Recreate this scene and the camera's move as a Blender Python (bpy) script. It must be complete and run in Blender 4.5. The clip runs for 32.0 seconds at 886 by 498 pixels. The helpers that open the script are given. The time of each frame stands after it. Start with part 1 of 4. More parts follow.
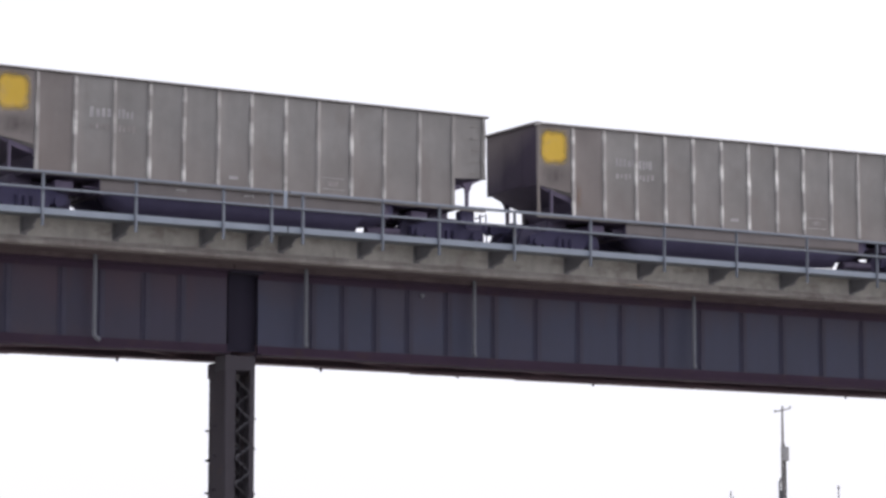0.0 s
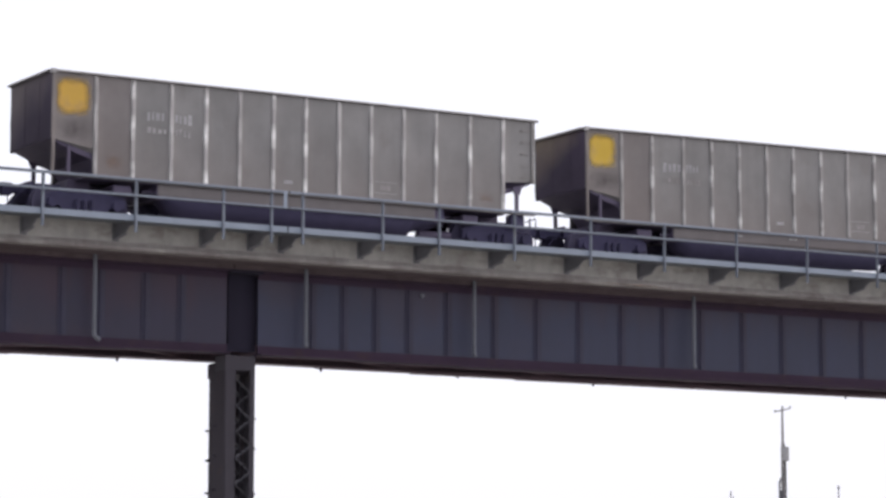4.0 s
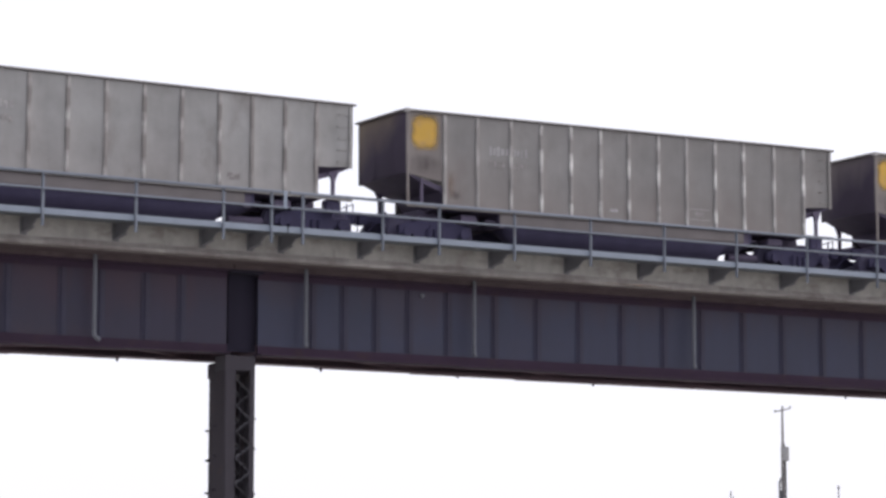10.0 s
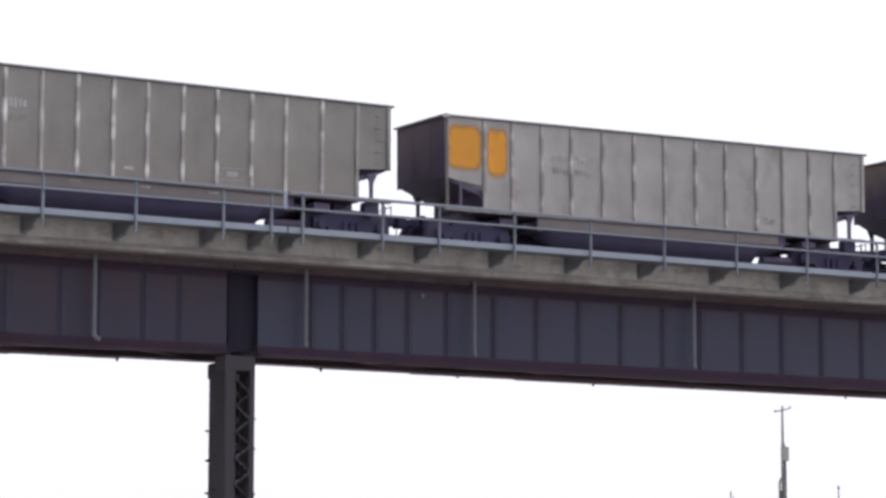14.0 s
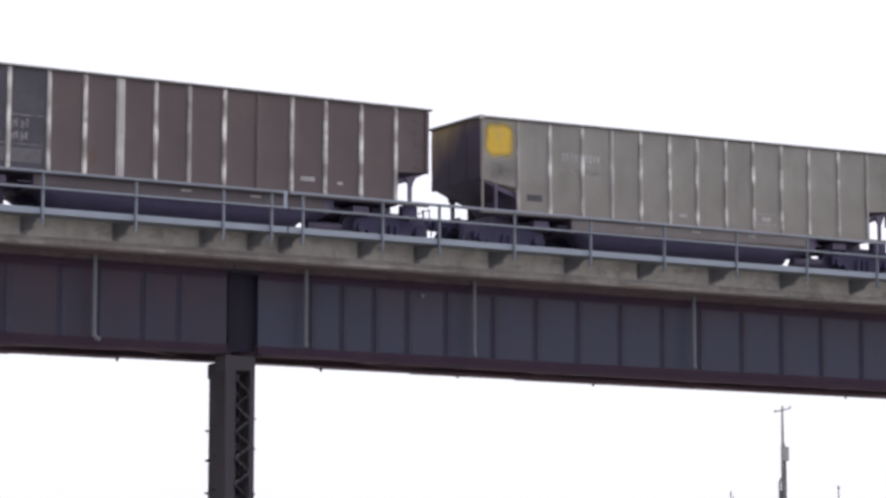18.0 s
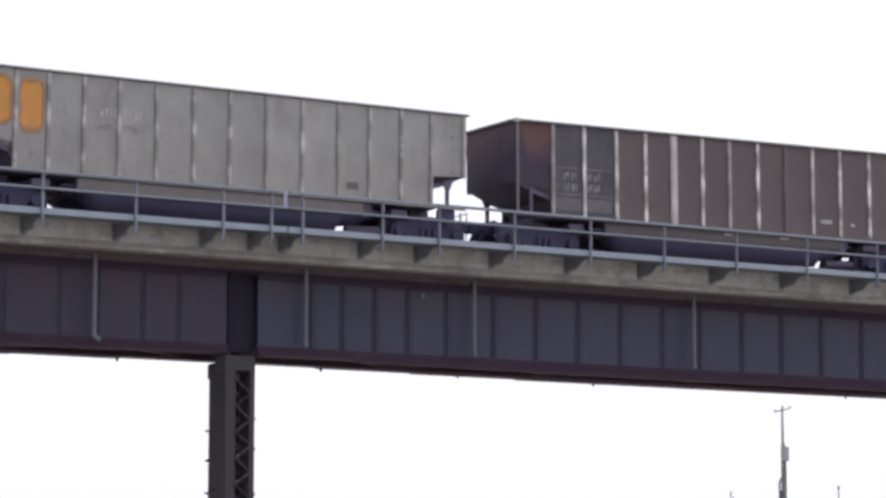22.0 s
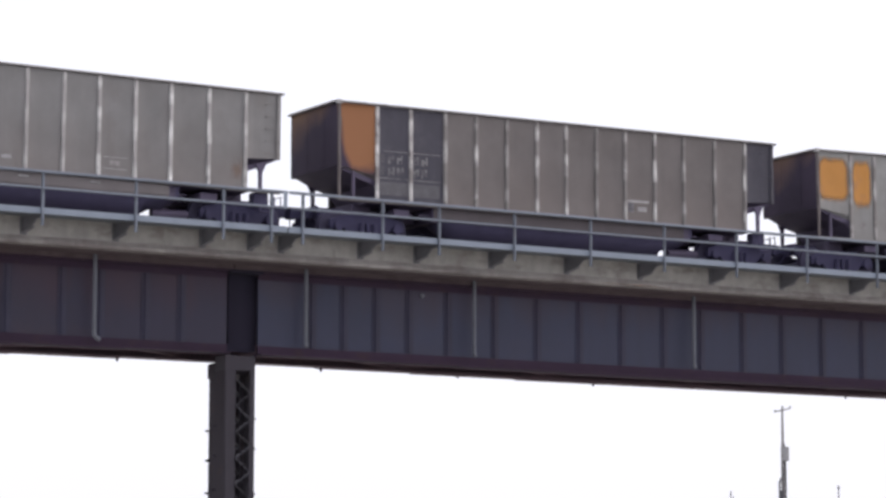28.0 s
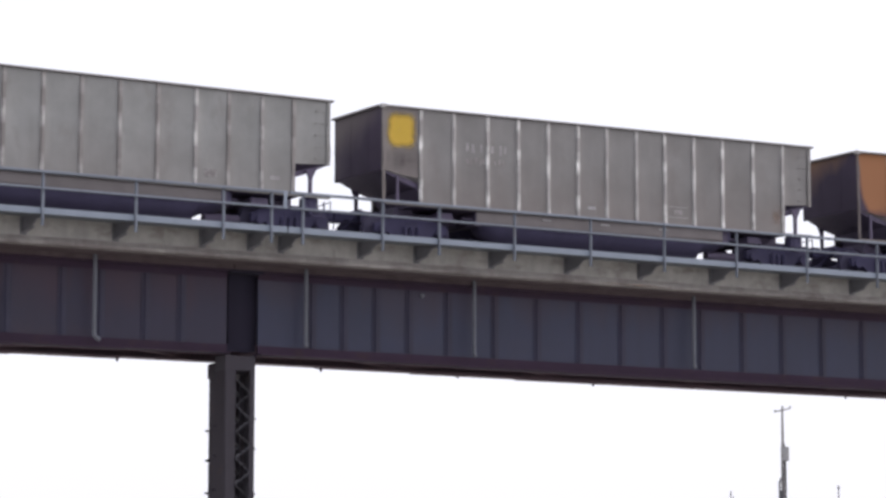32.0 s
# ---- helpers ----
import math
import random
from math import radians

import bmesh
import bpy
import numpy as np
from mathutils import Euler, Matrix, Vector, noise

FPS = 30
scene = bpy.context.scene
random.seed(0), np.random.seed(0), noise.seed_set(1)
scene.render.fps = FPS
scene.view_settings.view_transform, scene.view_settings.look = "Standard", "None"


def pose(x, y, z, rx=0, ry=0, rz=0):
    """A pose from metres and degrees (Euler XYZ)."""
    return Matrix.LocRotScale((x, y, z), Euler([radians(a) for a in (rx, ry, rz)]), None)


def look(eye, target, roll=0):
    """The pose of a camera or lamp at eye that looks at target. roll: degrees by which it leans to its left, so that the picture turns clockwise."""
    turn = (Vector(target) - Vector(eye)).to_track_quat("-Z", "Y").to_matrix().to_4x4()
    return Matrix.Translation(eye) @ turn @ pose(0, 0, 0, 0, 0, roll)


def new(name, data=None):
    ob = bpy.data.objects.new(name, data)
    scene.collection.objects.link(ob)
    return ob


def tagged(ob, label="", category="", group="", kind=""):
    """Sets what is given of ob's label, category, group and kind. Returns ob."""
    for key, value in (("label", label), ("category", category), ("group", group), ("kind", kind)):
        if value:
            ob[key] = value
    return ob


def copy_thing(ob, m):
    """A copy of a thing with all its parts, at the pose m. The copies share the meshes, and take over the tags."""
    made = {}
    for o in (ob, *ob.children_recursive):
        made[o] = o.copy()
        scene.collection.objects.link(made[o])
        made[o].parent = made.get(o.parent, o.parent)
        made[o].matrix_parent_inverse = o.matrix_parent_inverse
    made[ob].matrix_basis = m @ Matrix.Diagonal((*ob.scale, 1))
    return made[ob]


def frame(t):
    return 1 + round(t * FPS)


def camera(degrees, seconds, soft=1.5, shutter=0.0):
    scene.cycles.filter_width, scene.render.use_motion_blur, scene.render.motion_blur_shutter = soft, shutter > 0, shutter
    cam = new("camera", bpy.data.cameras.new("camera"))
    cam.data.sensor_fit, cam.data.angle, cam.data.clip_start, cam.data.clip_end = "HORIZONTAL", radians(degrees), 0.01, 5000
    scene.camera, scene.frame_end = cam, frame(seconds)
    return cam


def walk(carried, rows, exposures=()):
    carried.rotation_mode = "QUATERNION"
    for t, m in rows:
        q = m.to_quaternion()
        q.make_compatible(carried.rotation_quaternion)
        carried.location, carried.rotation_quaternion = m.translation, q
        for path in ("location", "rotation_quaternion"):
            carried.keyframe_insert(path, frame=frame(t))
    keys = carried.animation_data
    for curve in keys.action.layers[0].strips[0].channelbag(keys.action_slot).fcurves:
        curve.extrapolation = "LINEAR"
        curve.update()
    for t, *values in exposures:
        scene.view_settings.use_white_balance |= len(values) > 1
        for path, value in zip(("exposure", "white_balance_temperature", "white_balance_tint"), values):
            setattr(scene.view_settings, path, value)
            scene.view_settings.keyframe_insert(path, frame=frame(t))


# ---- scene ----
cam = camera(2 * math.degrees(math.atan(784 / 5046.2)), 32.0, soft=3.0)
EYE = (0.0, 0.0, 1.6)
AIM = (50.798, 85.211, 14.194)
walk(cam, [(0.0, look(EYE, AIM, 0.084)), (32.0, look(EYE, AIM, 0.084))], [(0.0, 0.0, 6350, 16), (32.0, 0.0, 6350, 16)])

# ---- sky, sun, exposure ----
world = bpy.data.worlds.new("sky")
scene.world = world
world.use_nodes = True
wn, wl = world.node_tree.nodes, world.node_tree.links
wn.clear()
sky = wn.new("ShaderNodeTexSky")
sky.sky_type = "NISHITA"
sky.sun_disc = False
sky.sun_elevation, sky.sun_rotation = radians(38), radians(117)
sky.air_density, sky.dust_density, sky.ozone_density = 1.0, 4.0, 1.0
cloud = wn.new("ShaderNodeMixRGB")
cloud.inputs[0].default_value = 0.8
cloud.inputs[2].default_value = (12.0, 12.2, 12.6, 1)
back = wn.new("ShaderNodeBackground")
back.inputs[1].default_value = 0.1
wout = wn.new("ShaderNodeOutputWorld")
wl.new(sky.outputs[0], cloud.inputs[1])
wl.new(cloud.outputs[0], back.inputs[0])
wl.new(back.outputs[0], wout.inputs[0])

sun_data = bpy.data.lights.new("sun", "SUN")
sun_data.energy, sun_data.angle, sun_data.color = 0.85, radians(20), (1.0, 0.97, 0.94)
sun_ob = new("sun", sun_data)
sun_ob.matrix_world = look((0, 0, 0), (-0.70, 0.36, -0.62))


# ---- materials ----
def material(name, colour, rough=0.6, metal=0.0, vary=0.12, scale=3.0, stretch=(1, 1, 1), spot=None, spot_at=0.62, spot_soft=0.08,
             spot_scale=2.0, spot_stretch=(1, 1, 1), bump=0.02, grain=60.0, streak=0.0, each=0.06):
    """Base colour with broad stains, fine grain, patches of a second colour and a difference from piece to piece."""
    m = bpy.data.materials.new(name)
    m.use_nodes = True
    n, l = m.node_tree.nodes, m.node_tree.links
    b = n["Principled BSDF"]
    b.inputs["Metallic"].default_value = metal
    tc = n.new("ShaderNodeTexCoord")
    info = n.new("ShaderNodeObjectInfo")
    shift = n.new("ShaderNodeVectorMath")
    shift.operation = "MULTIPLY_ADD"
    shift.inputs[1].default_value = (1, 1, 1)
    spread = n.new("ShaderNodeMath")
    spread.operation = "MULTIPLY"
    spread.inputs[1].default_value = 37.0
    l.new(info.outputs["Random"], spread.inputs[0])
    l.new(tc.outputs["Object"], shift.inputs[0])
    l.new(spread.outputs[0], shift.inputs[2])

    def noise_at(sc, st, detail=5.0, r=0.6):
        mp = n.new("ShaderNodeMapping")
        mp.inputs["Scale"].default_value = st
        tx = n.new("ShaderNodeTexNoise")
        tx.inputs["Scale"].default_value, tx.inputs["Detail"].default_value, tx.inputs["Roughness"].default_value = sc, detail, r
        l.new(shift.outputs[0], mp.inputs[0])
        l.new(mp.outputs[0], tx.inputs["Vector"])
        return tx.outputs[0]

    def math_node(op, a, c):
        q = n.new("ShaderNodeMath")
        q.operation = op
        for s, v in zip(q.inputs, (a, c)):
            if isinstance(v, (int, float)):
                s.default_value = v
            else:
                l.new(v, s)
        return q.outputs[0]

    broad = noise_at(scale, stretch)
    fine = noise_at(grain, (1, 1, 1), 3.0, 0.7)
    value = math_node("MULTIPLY_ADD", broad, 2.0 * vary)
    value.node.inputs[2].default_value = 1.0 - vary
    value = math_node("ADD", value, math_node("MULTIPLY", math_node("SUBTRACT", fine, 0.5), vary * 0.7))
    value = math_node("ADD", value, math_node("MULTIPLY", math_node("SUBTRACT", info.outputs["Random"], 0.5), 2 * each))
    if streak:
        value = math_node("ADD", value, math_node("MULTIPLY", math_node("SUBTRACT", noise_at(5.0, (1, 1, 0.08)), 0.5), streak))
    mul = n.new("ShaderNodeVectorMath")
    mul.operation = "SCALE"
    mul.inputs[0].default_value = colour
    l.new(value, mul.inputs[3])
    out = mul.outputs[0]
    if spot:
        ramp = n.new("ShaderNodeMapRange")
        ramp.inputs[1].default_value, ramp.inputs[2].default_value = spot_at, spot_at + spot_soft
        l.new(noise_at(spot_scale, spot_stretch), ramp.inputs[0])
        mix = n.new("ShaderNodeMixRGB")
        mix.inputs[2].default_value = (*spot, 1)
        l.new(ramp.outputs[0], mix.inputs[0])
        l.new(out, mix.inputs[1])
        out = mix.outputs[0]
    l.new(out, b.inputs["Base Color"])
    l.new(math_node("ADD", math_node("MULTIPLY", fine, 0.2), rough - 0.1), b.inputs["Roughness"])
    bp = n.new("ShaderNodeBump")
    bp.inputs["Strength"].default_value, bp.inputs["Distance"].default_value = 0.5, bump
    l.new(math_node("ADD", math_node("MULTIPLY", fine, 0.3), broad), bp.inputs["Height"])
    l.new(bp.outputs[0], b.inputs["Normal"])
    return m


ALU = dict(rough=0.38, metal=0.7, scale=1.3, vary=0.25, streak=0.16, spot=(0.159, 0.143, 0.138), spot_at=0.56, spot_soft=0.3, spot_scale=1.1, spot_stretch=(1, 1, 0.6), bump=0.02)
M = {
    "silver": material("dirty_aluminium", (0.194, 0.189, 0.187), **ALU),
    "bright": material("cleaner_aluminium", (0.262, 0.260, 0.258), **ALU),
    "olive": material("weathered_aluminium", (0.230, 0.231, 0.227), **ALU),
    "drab": material("drab_aluminium", (0.190, 0.187, 0.176), **ALU),
    "warm": material("brownish_aluminium", (0.142, 0.129, 0.127), **ALU),
    "stained": material("stained_aluminium", (0.165, 0.151, 0.148), **ALU),
    "brown": material("brown_paint", (0.069, 0.049, 0.054), **dict(ALU, rough=0.45, metal=0.0, spot=(0.090, 0.061, 0.062))),
    "soot_post": material("sooty_corner_post", (0.115, 0.098, 0.098), 0.6, 0.2, 0.3, 1.5),
    "rust": material("rust_stain", (0.30, 0.15, 0.075), 0.8, 0.0, 0.3, 2.0),
    "soot": material("soot_stain", (0.060, 0.045, 0.050), 0.8, 0.0, 0.3, 2.0),
    "girder_old": material("old_girder_paint", (0.024, 0.020, 0.046), 0.55, 0.0, 0.25, 0.5, streak=0.25, spot=(0.038, 0.023, 0.040), spot_at=0.5, spot_soft=0.3, spot_scale=0.45),
    "skirt_brown": material("sooty_brown_paint", (0.072, 0.058, 0.065), 0.6, 0.0, 0.25, 1.3, streak=0.3),
    "skirt": material("sooty_aluminium", (0.138, 0.125, 0.127), **ALU),
    "rib_silver": material("aluminium_rib", (0.29, 0.28, 0.278), 0.45, 0.5, 0.25, 1.0, each=0.12),
    "rib_soft": material("dull_aluminium_rib", (0.235, 0.226, 0.224), 0.5, 0.5, 0.25, 1.0, each=0.12),
    "rib_dark": material("dark_rib", (0.185, 0.172, 0.168), 0.5, 0.2, 0.3, 1.0, each=0.15),
    "rib_light": material("worn_rib", (0.19, 0.175, 0.172), 0.5, 0.2, 0.35, 1.6, each=0.15),
    "rib_worn": material("dulled_rib", (0.175, 0.163, 0.160), 0.5, 0.2, 0.35, 1.6, each=0.2),
    "rib_pale": material("bare_metal_rib", (0.33, 0.32, 0.32), 0.5, 0.4, 0.4, 1.6, spot=(0.50, 0.49, 0.49), spot_at=0.54, spot_soft=0.2, spot_scale=1.5),
    "chord": material("top_chord_steel", (0.21, 0.20, 0.20), 0.5, 0.3, 0.2, 1.5),
    "black": material("black_paint", (0.043, 0.040, 0.058), 0.55, 0.0, 0.3, 2.0, streak=0.5, spot=(0.062, 0.058, 0.072), spot_at=0.52, spot_soft=0.2),
    "grime": material("grimy_steel", (0.064, 0.057, 0.112), 0.85, 0.0, 0.3, 2.0),
    "endwall": material("dark_end_wall", (0.042, 0.029, 0.055), 0.85, 0.0, 0.3, 0.8, streak=0.15, spot=(0.033, 0.023, 0.046), spot_at=0.5, spot_soft=0.2, spot_scale=0.9),
    "yellow": material("yellow_paint", (0.58, 0.38, 0.035), 0.6, 0.0, 0.12, 2.0, spot=(0.40, 0.29, 0.12), spot_at=0.54, spot_soft=0.25),
    "amber": material("amber_paint", (0.60, 0.255, 0.012), 0.6, 0.0, 0.15, 2.0, spot=(0.40, 0.17, 0.06), spot_at=0.54, spot_soft=0.25),
    "tawny": material("faded_amber_paint", (0.50, 0.225, 0.045), 0.65, 0.0, 0.15, 2.0, spot=(0.33, 0.16, 0.075), spot_at=0.52, spot_soft=0.25),
    "gold": material("gold_paint", (0.52, 0.315, 0.045), 0.6, 0.0, 0.15, 2.0, spot=(0.36, 0.235, 0.10), spot_at=0.50, spot_soft=0.25),
    "pale": material("faded_white_stencil", (0.305, 0.30, 0.31), 0.7, 0.0, 0.5, 6.0, spot=(0.25, 0.245, 0.25), spot_at=0.52, spot_soft=0.15, spot_scale=5.0),
    "smudge": material("dark_stencil", (0.20, 0.185, 0.185), 0.7, 0.0, 0.4, 6.0, spot=(0.30, 0.29, 0.285), spot_at=0.52, spot_soft=0.15, spot_scale=6.0),
    "greyed": material("greyed_stencil", (0.27, 0.26, 0.265), 0.7, 0.0, 0.4, 6.0, spot=(0.34, 0.33, 0.33), spot_at=0.48, spot_soft=0.15, spot_scale=6.0),
    "dimmed": material("dimmed_stencil", (0.165, 0.16, 0.17), 0.7, 0.0, 0.5, 6.0, spot=(0.068, 0.064, 0.080), spot_at=0.46, spot_soft=0.16, spot_scale=3.5),
    "faint": material("faint_stencil", (0.10, 0.096, 0.108), 0.7, 0.0, 0.4, 6.0),
    # light put into the colour: paler than the grime, to lift dark recesses
    "slope": material("lifted_slope_sheet", (0.082, 0.066, 0.112), 0.7, 0.0, 0.3, 1.5),
    "bogie": material("bogie_steel", (0.038, 0.034, 0.078), 0.85, 0.0, 0.3, 3.0),
    "wheel": material("wheel_steel", (0.052, 0.046, 0.086), 0.8, 0.0, 0.3, 4.0),
    "handrail": material("dull_blue_grey_paint", (0.168, 0.190, 0.232), 0.55, 0.1, 0.2, 2.0, spot=(0.16, 0.14, 0.135), spot_at=0.64, spot_soft=0.1),
    "railing": material("blue_grey_paint", (0.225, 0.262, 0.322), 0.5, 0.1, 0.15, 2.0, spot=(0.2, 0.17, 0.16), spot_at=0.68, spot_soft=0.1),
    "bracket": material("bracket_paint", (0.17, 0.17, 0.19), 0.6, 0.1, 0.2, 3.0),
    "grating": material("walkway_steel", (0.12, 0.135, 0.15), 0.6, 0.1, 0.2, 3.0),
    "concrete": material("stained_concrete", (0.41, 0.40, 0.382), 0.85, 0.0, 0.42, 1.8, streak=0.4, spot=(0.26, 0.238, 0.222), spot_at=0.50, spot_soft=0.22, spot_scale=1.5, spot_stretch=(1, 1, 2.0), bump=0.02),
    "lip": material("drip_stained_concrete", (0.35, 0.33, 0.315), 0.85, 0.0, 0.4, 1.6, streak=0.45, spot=(0.21, 0.18, 0.178), spot_at=0.48, spot_soft=0.25, spot_scale=1.3, bump=0.02),
    "soffit": material("shaded_soffit", (0.12, 0.092, 0.098), 0.9, 0.0, 0.35, 1.5, spot=(0.075, 0.052, 0.06), spot_at=0.5, spot_soft=0.25),
    # light between the girders put into the colour: paler than the outer paint
    "inner_lifted": material("lifted_inner_paint", (0.13, 0.085, 0.11), 0.7, 0.0, 0.3, 1.2, spot=(0.15, 0.09, 0.095), spot_at=0.55, spot_soft=0.2),
    "girder": material("dark_girder_paint", (0.024, 0.0275, 0.064), 0.5, 0.0, 0.25, 0.5, streak=0.25, spot=(0.036, 0.029, 0.054), spot_at=0.52, spot_soft=0.3, spot_scale=0.35),
    "joint": material("shaded_joint_paint", (0.018, 0.015, 0.031), 0.95, 0.0, 0.3, 0.8, streak=0.3),
    "stiff": material("stiffener_paint", (0.028, 0.026, 0.056), 0.6, 0.0, 0.25, 0.8, streak=0.2),
    "flange": material("rusty_flange_paint", (0.038, 0.020, 0.042), 0.85, 0.0, 0.3, 1.2, (0.3, 1, 1), spot=(0.050, 0.028, 0.038), spot_at=0.55, spot_soft=0.2),
    "pier": material("pier_paint", (0.034, 0.029, 0.040), 0.75, 0.0, 0.35, 1.0, streak=0.3, spot=(0.062, 0.042, 0.040), spot_at=0.56, spot_soft=0.2, spot_scale=1.2),
    # rust spots; the darker base stands in for shade on left and far plates
    "pier_rust_shade": material("shaded_rusty_pier_paint", (0.030, 0.024, 0.032), 0.95, 0.0, 0.3, 1.0, spot=(0.06, 0.033, 0.026), spot_at=0.58, spot_soft=0.15),
    "lacing": material("lacing_paint", (0.034, 0.033, 0.044), 0.6, 0.0, 0.4, 2.0, each=0.45),
    "pipe": material("galvanised_pipe", (0.142, 0.152, 0.180), 0.6, 0.0, 0.3, 2.0, spot=(0.095, 0.097, 0.115), spot_at=0.52, spot_soft=0.2),
    "ballast": material("ballast_stone", (0.16, 0.15, 0.14), 0.9, 0.0, 0.4, 12.0, bump=0.05),
    "sleeper": material("sleeper_timber", (0.09, 0.07, 0.055), 0.85, 0.0, 0.3, 5.0),
    "rail": material("rail_steel", (0.16, 0.12, 0.10), 0.5, 0.5, 0.2, 5.0),
    # the ground is out of view; its pale colour bounces light up
    "ground": material("pale_bounce_ground", (0.37, 0.35, 0.31), 0.95, 0.0, 0.35, 0.12, spot=(0.42, 0.40, 0.37), spot_at=0.55, spot_soft=0.1, spot_scale=0.05, grain=8.0, bump=0.05),
    "timber": material("pole_timber", (0.20, 0.19, 0.195), 0.85, 0.0, 0.3, 3.0, (1, 1, 0.1)),
    "can": material("transformer_paint", (0.33, 0.33, 0.34), 0.5, 0.0, 0.1, 3.0),
    "cable": material("cable_black", (0.085, 0.085, 0.095), 0.6, 0.0, 0.1, 3.0),
}


def masked(m, over, build):
    """Mixes the colour over into a material's paint where build gives a mask; build gets a maker of math nodes."""
    n, l = m.node_tree.nodes, m.node_tree.links
    b = n["Principled BSDF"]
    was = b.inputs["Base Color"].links[0].from_socket

    def calc(op, *args, clamp=False):
        q = n.new("ShaderNodeMath")
        q.operation, q.use_clamp = op, clamp
        for s, v in zip(q.inputs, args):
            if isinstance(v, (int, float)):
                s.default_value = v
            else:
                l.new(v, s)
        return q.outputs[0]
    tc, sep, info = n.new("ShaderNodeTexCoord"), n.new("ShaderNodeSeparateXYZ"), n.new("ShaderNodeObjectInfo")
    l.new(tc.outputs["Object"], sep.inputs[0])

    def rough_field(scale, stretch, detail=4.0):
        mp, tx, shift = n.new("ShaderNodeMapping"), n.new("ShaderNodeTexNoise"), n.new("ShaderNodeVectorMath")
        mp.inputs["Scale"].default_value = stretch
        tx.inputs["Scale"].default_value, tx.inputs["Detail"].default_value = scale, detail
        shift.operation = "ADD"
        l.new(tc.outputs["Object"], shift.inputs[0])
        l.new(calc("MULTIPLY", info.outputs["Random"], 53.0), shift.inputs[1])
        l.new(shift.outputs[0], mp.inputs[0])
        l.new(mp.outputs[0], tx.inputs["Vector"])
        return tx.outputs[0]
    fac = build(calc, rough_field, sep.outputs, info.outputs["Random"])
    mix = n.new("ShaderNodeMixRGB")
    mix.inputs[2].default_value = (*over, 1)
    l.new(fac, mix.inputs[0])
    l.new(was, mix.inputs[1])
    l.new(mix.outputs[0], b.inputs["Base Color"])
    return m


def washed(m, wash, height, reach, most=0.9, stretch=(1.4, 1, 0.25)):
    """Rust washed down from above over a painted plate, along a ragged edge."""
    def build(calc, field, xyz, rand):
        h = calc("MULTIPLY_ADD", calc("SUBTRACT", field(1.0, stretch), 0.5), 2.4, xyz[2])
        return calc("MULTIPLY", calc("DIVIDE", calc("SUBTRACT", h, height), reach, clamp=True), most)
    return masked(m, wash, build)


def tinted_low(m, low_tint, height, reach, most, swing=2.2, stretch=(1, 1, 0.35)):
    """Mixes a brown tone in below a height, fading out in streaks up the wall."""
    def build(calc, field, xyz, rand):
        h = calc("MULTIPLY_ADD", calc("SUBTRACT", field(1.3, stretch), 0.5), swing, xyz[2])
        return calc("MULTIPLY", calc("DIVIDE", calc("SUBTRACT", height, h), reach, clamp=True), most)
    return masked(m, low_tint, build)


def glint_spots(m, bare, spots, most):
    """Glints painted on as pale spots where a stake is dented or worn, about the heights at which it is tied to the
    inside.
    """
    def build(calc, field, xyz, rand):
        z = calc("MULTIPLY_ADD", calc("SUBTRACT", rand, 0.5), 0.30, xyz[2])
        hit = 0.0
        for h, half, gain in spots:
            d = calc("SUBTRACT", 1.0, calc("DIVIDE", calc("ABSOLUTE", calc("SUBTRACT", z, h)), half), clamp=True)
            hit = calc("MAXIMUM", hit, calc("MULTIPLY", calc("POWER", d, 0.6), gain))
        worn = calc("MULTIPLY", calc("SUBTRACT", field(2.6, (1, 1, 1), 3.0), 0.33), 4.0, clamp=True)
        each = calc("MULTIPLY", calc("SUBTRACT", calc("FRACT", calc("MULTIPLY", rand, 17.0)), 0.05), 1.5, clamp=True)
        return calc("MULTIPLY", calc("MULTIPLY", calc("MULTIPLY", hit, worn), calc("ADD", calc("MULTIPLY", each, 0.75), 0.25)), most)
    return masked(m, bare, build)


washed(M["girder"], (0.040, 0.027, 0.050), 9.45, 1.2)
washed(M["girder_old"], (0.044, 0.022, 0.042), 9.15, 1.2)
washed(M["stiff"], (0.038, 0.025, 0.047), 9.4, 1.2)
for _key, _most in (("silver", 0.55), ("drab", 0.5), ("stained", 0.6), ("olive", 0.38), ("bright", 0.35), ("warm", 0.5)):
    tinted_low(M[_key], (0.143, 0.120, 0.112), 2.75, 2.0, _most)
tinted_low(M["brown"], (0.070, 0.049, 0.051), 2.4, 1.6, 0.6)
tinted_low(M["lip"], (0.105, 0.080, 0.082), 10.62, 0.14, 0.85, 0.16, (1, 1, 1))
TIES = ((3.52, 0.24, 0.75), (2.58, 0.34, 1.0), (1.42, 0.30, 0.9))
glint_spots(M["rib_silver"], (0.78, 0.78, 0.77), TIES, 0.9)
glint_spots(M["rib_soft"], (0.70, 0.70, 0.69), TIES, 0.75)
glint_spots(M["rib_dark"], (0.62, 0.62, 0.61), TIES, 0.5)
glint_spots(M["rib_worn"], (0.68, 0.67, 0.66), TIES, 0.85)
glint_spots(M["rib_light"], (0.72, 0.71, 0.70), ((3.4, 0.5, 0.8), (2.55, 0.45, 1.0), (1.45, 0.4, 0.9)), 0.95)


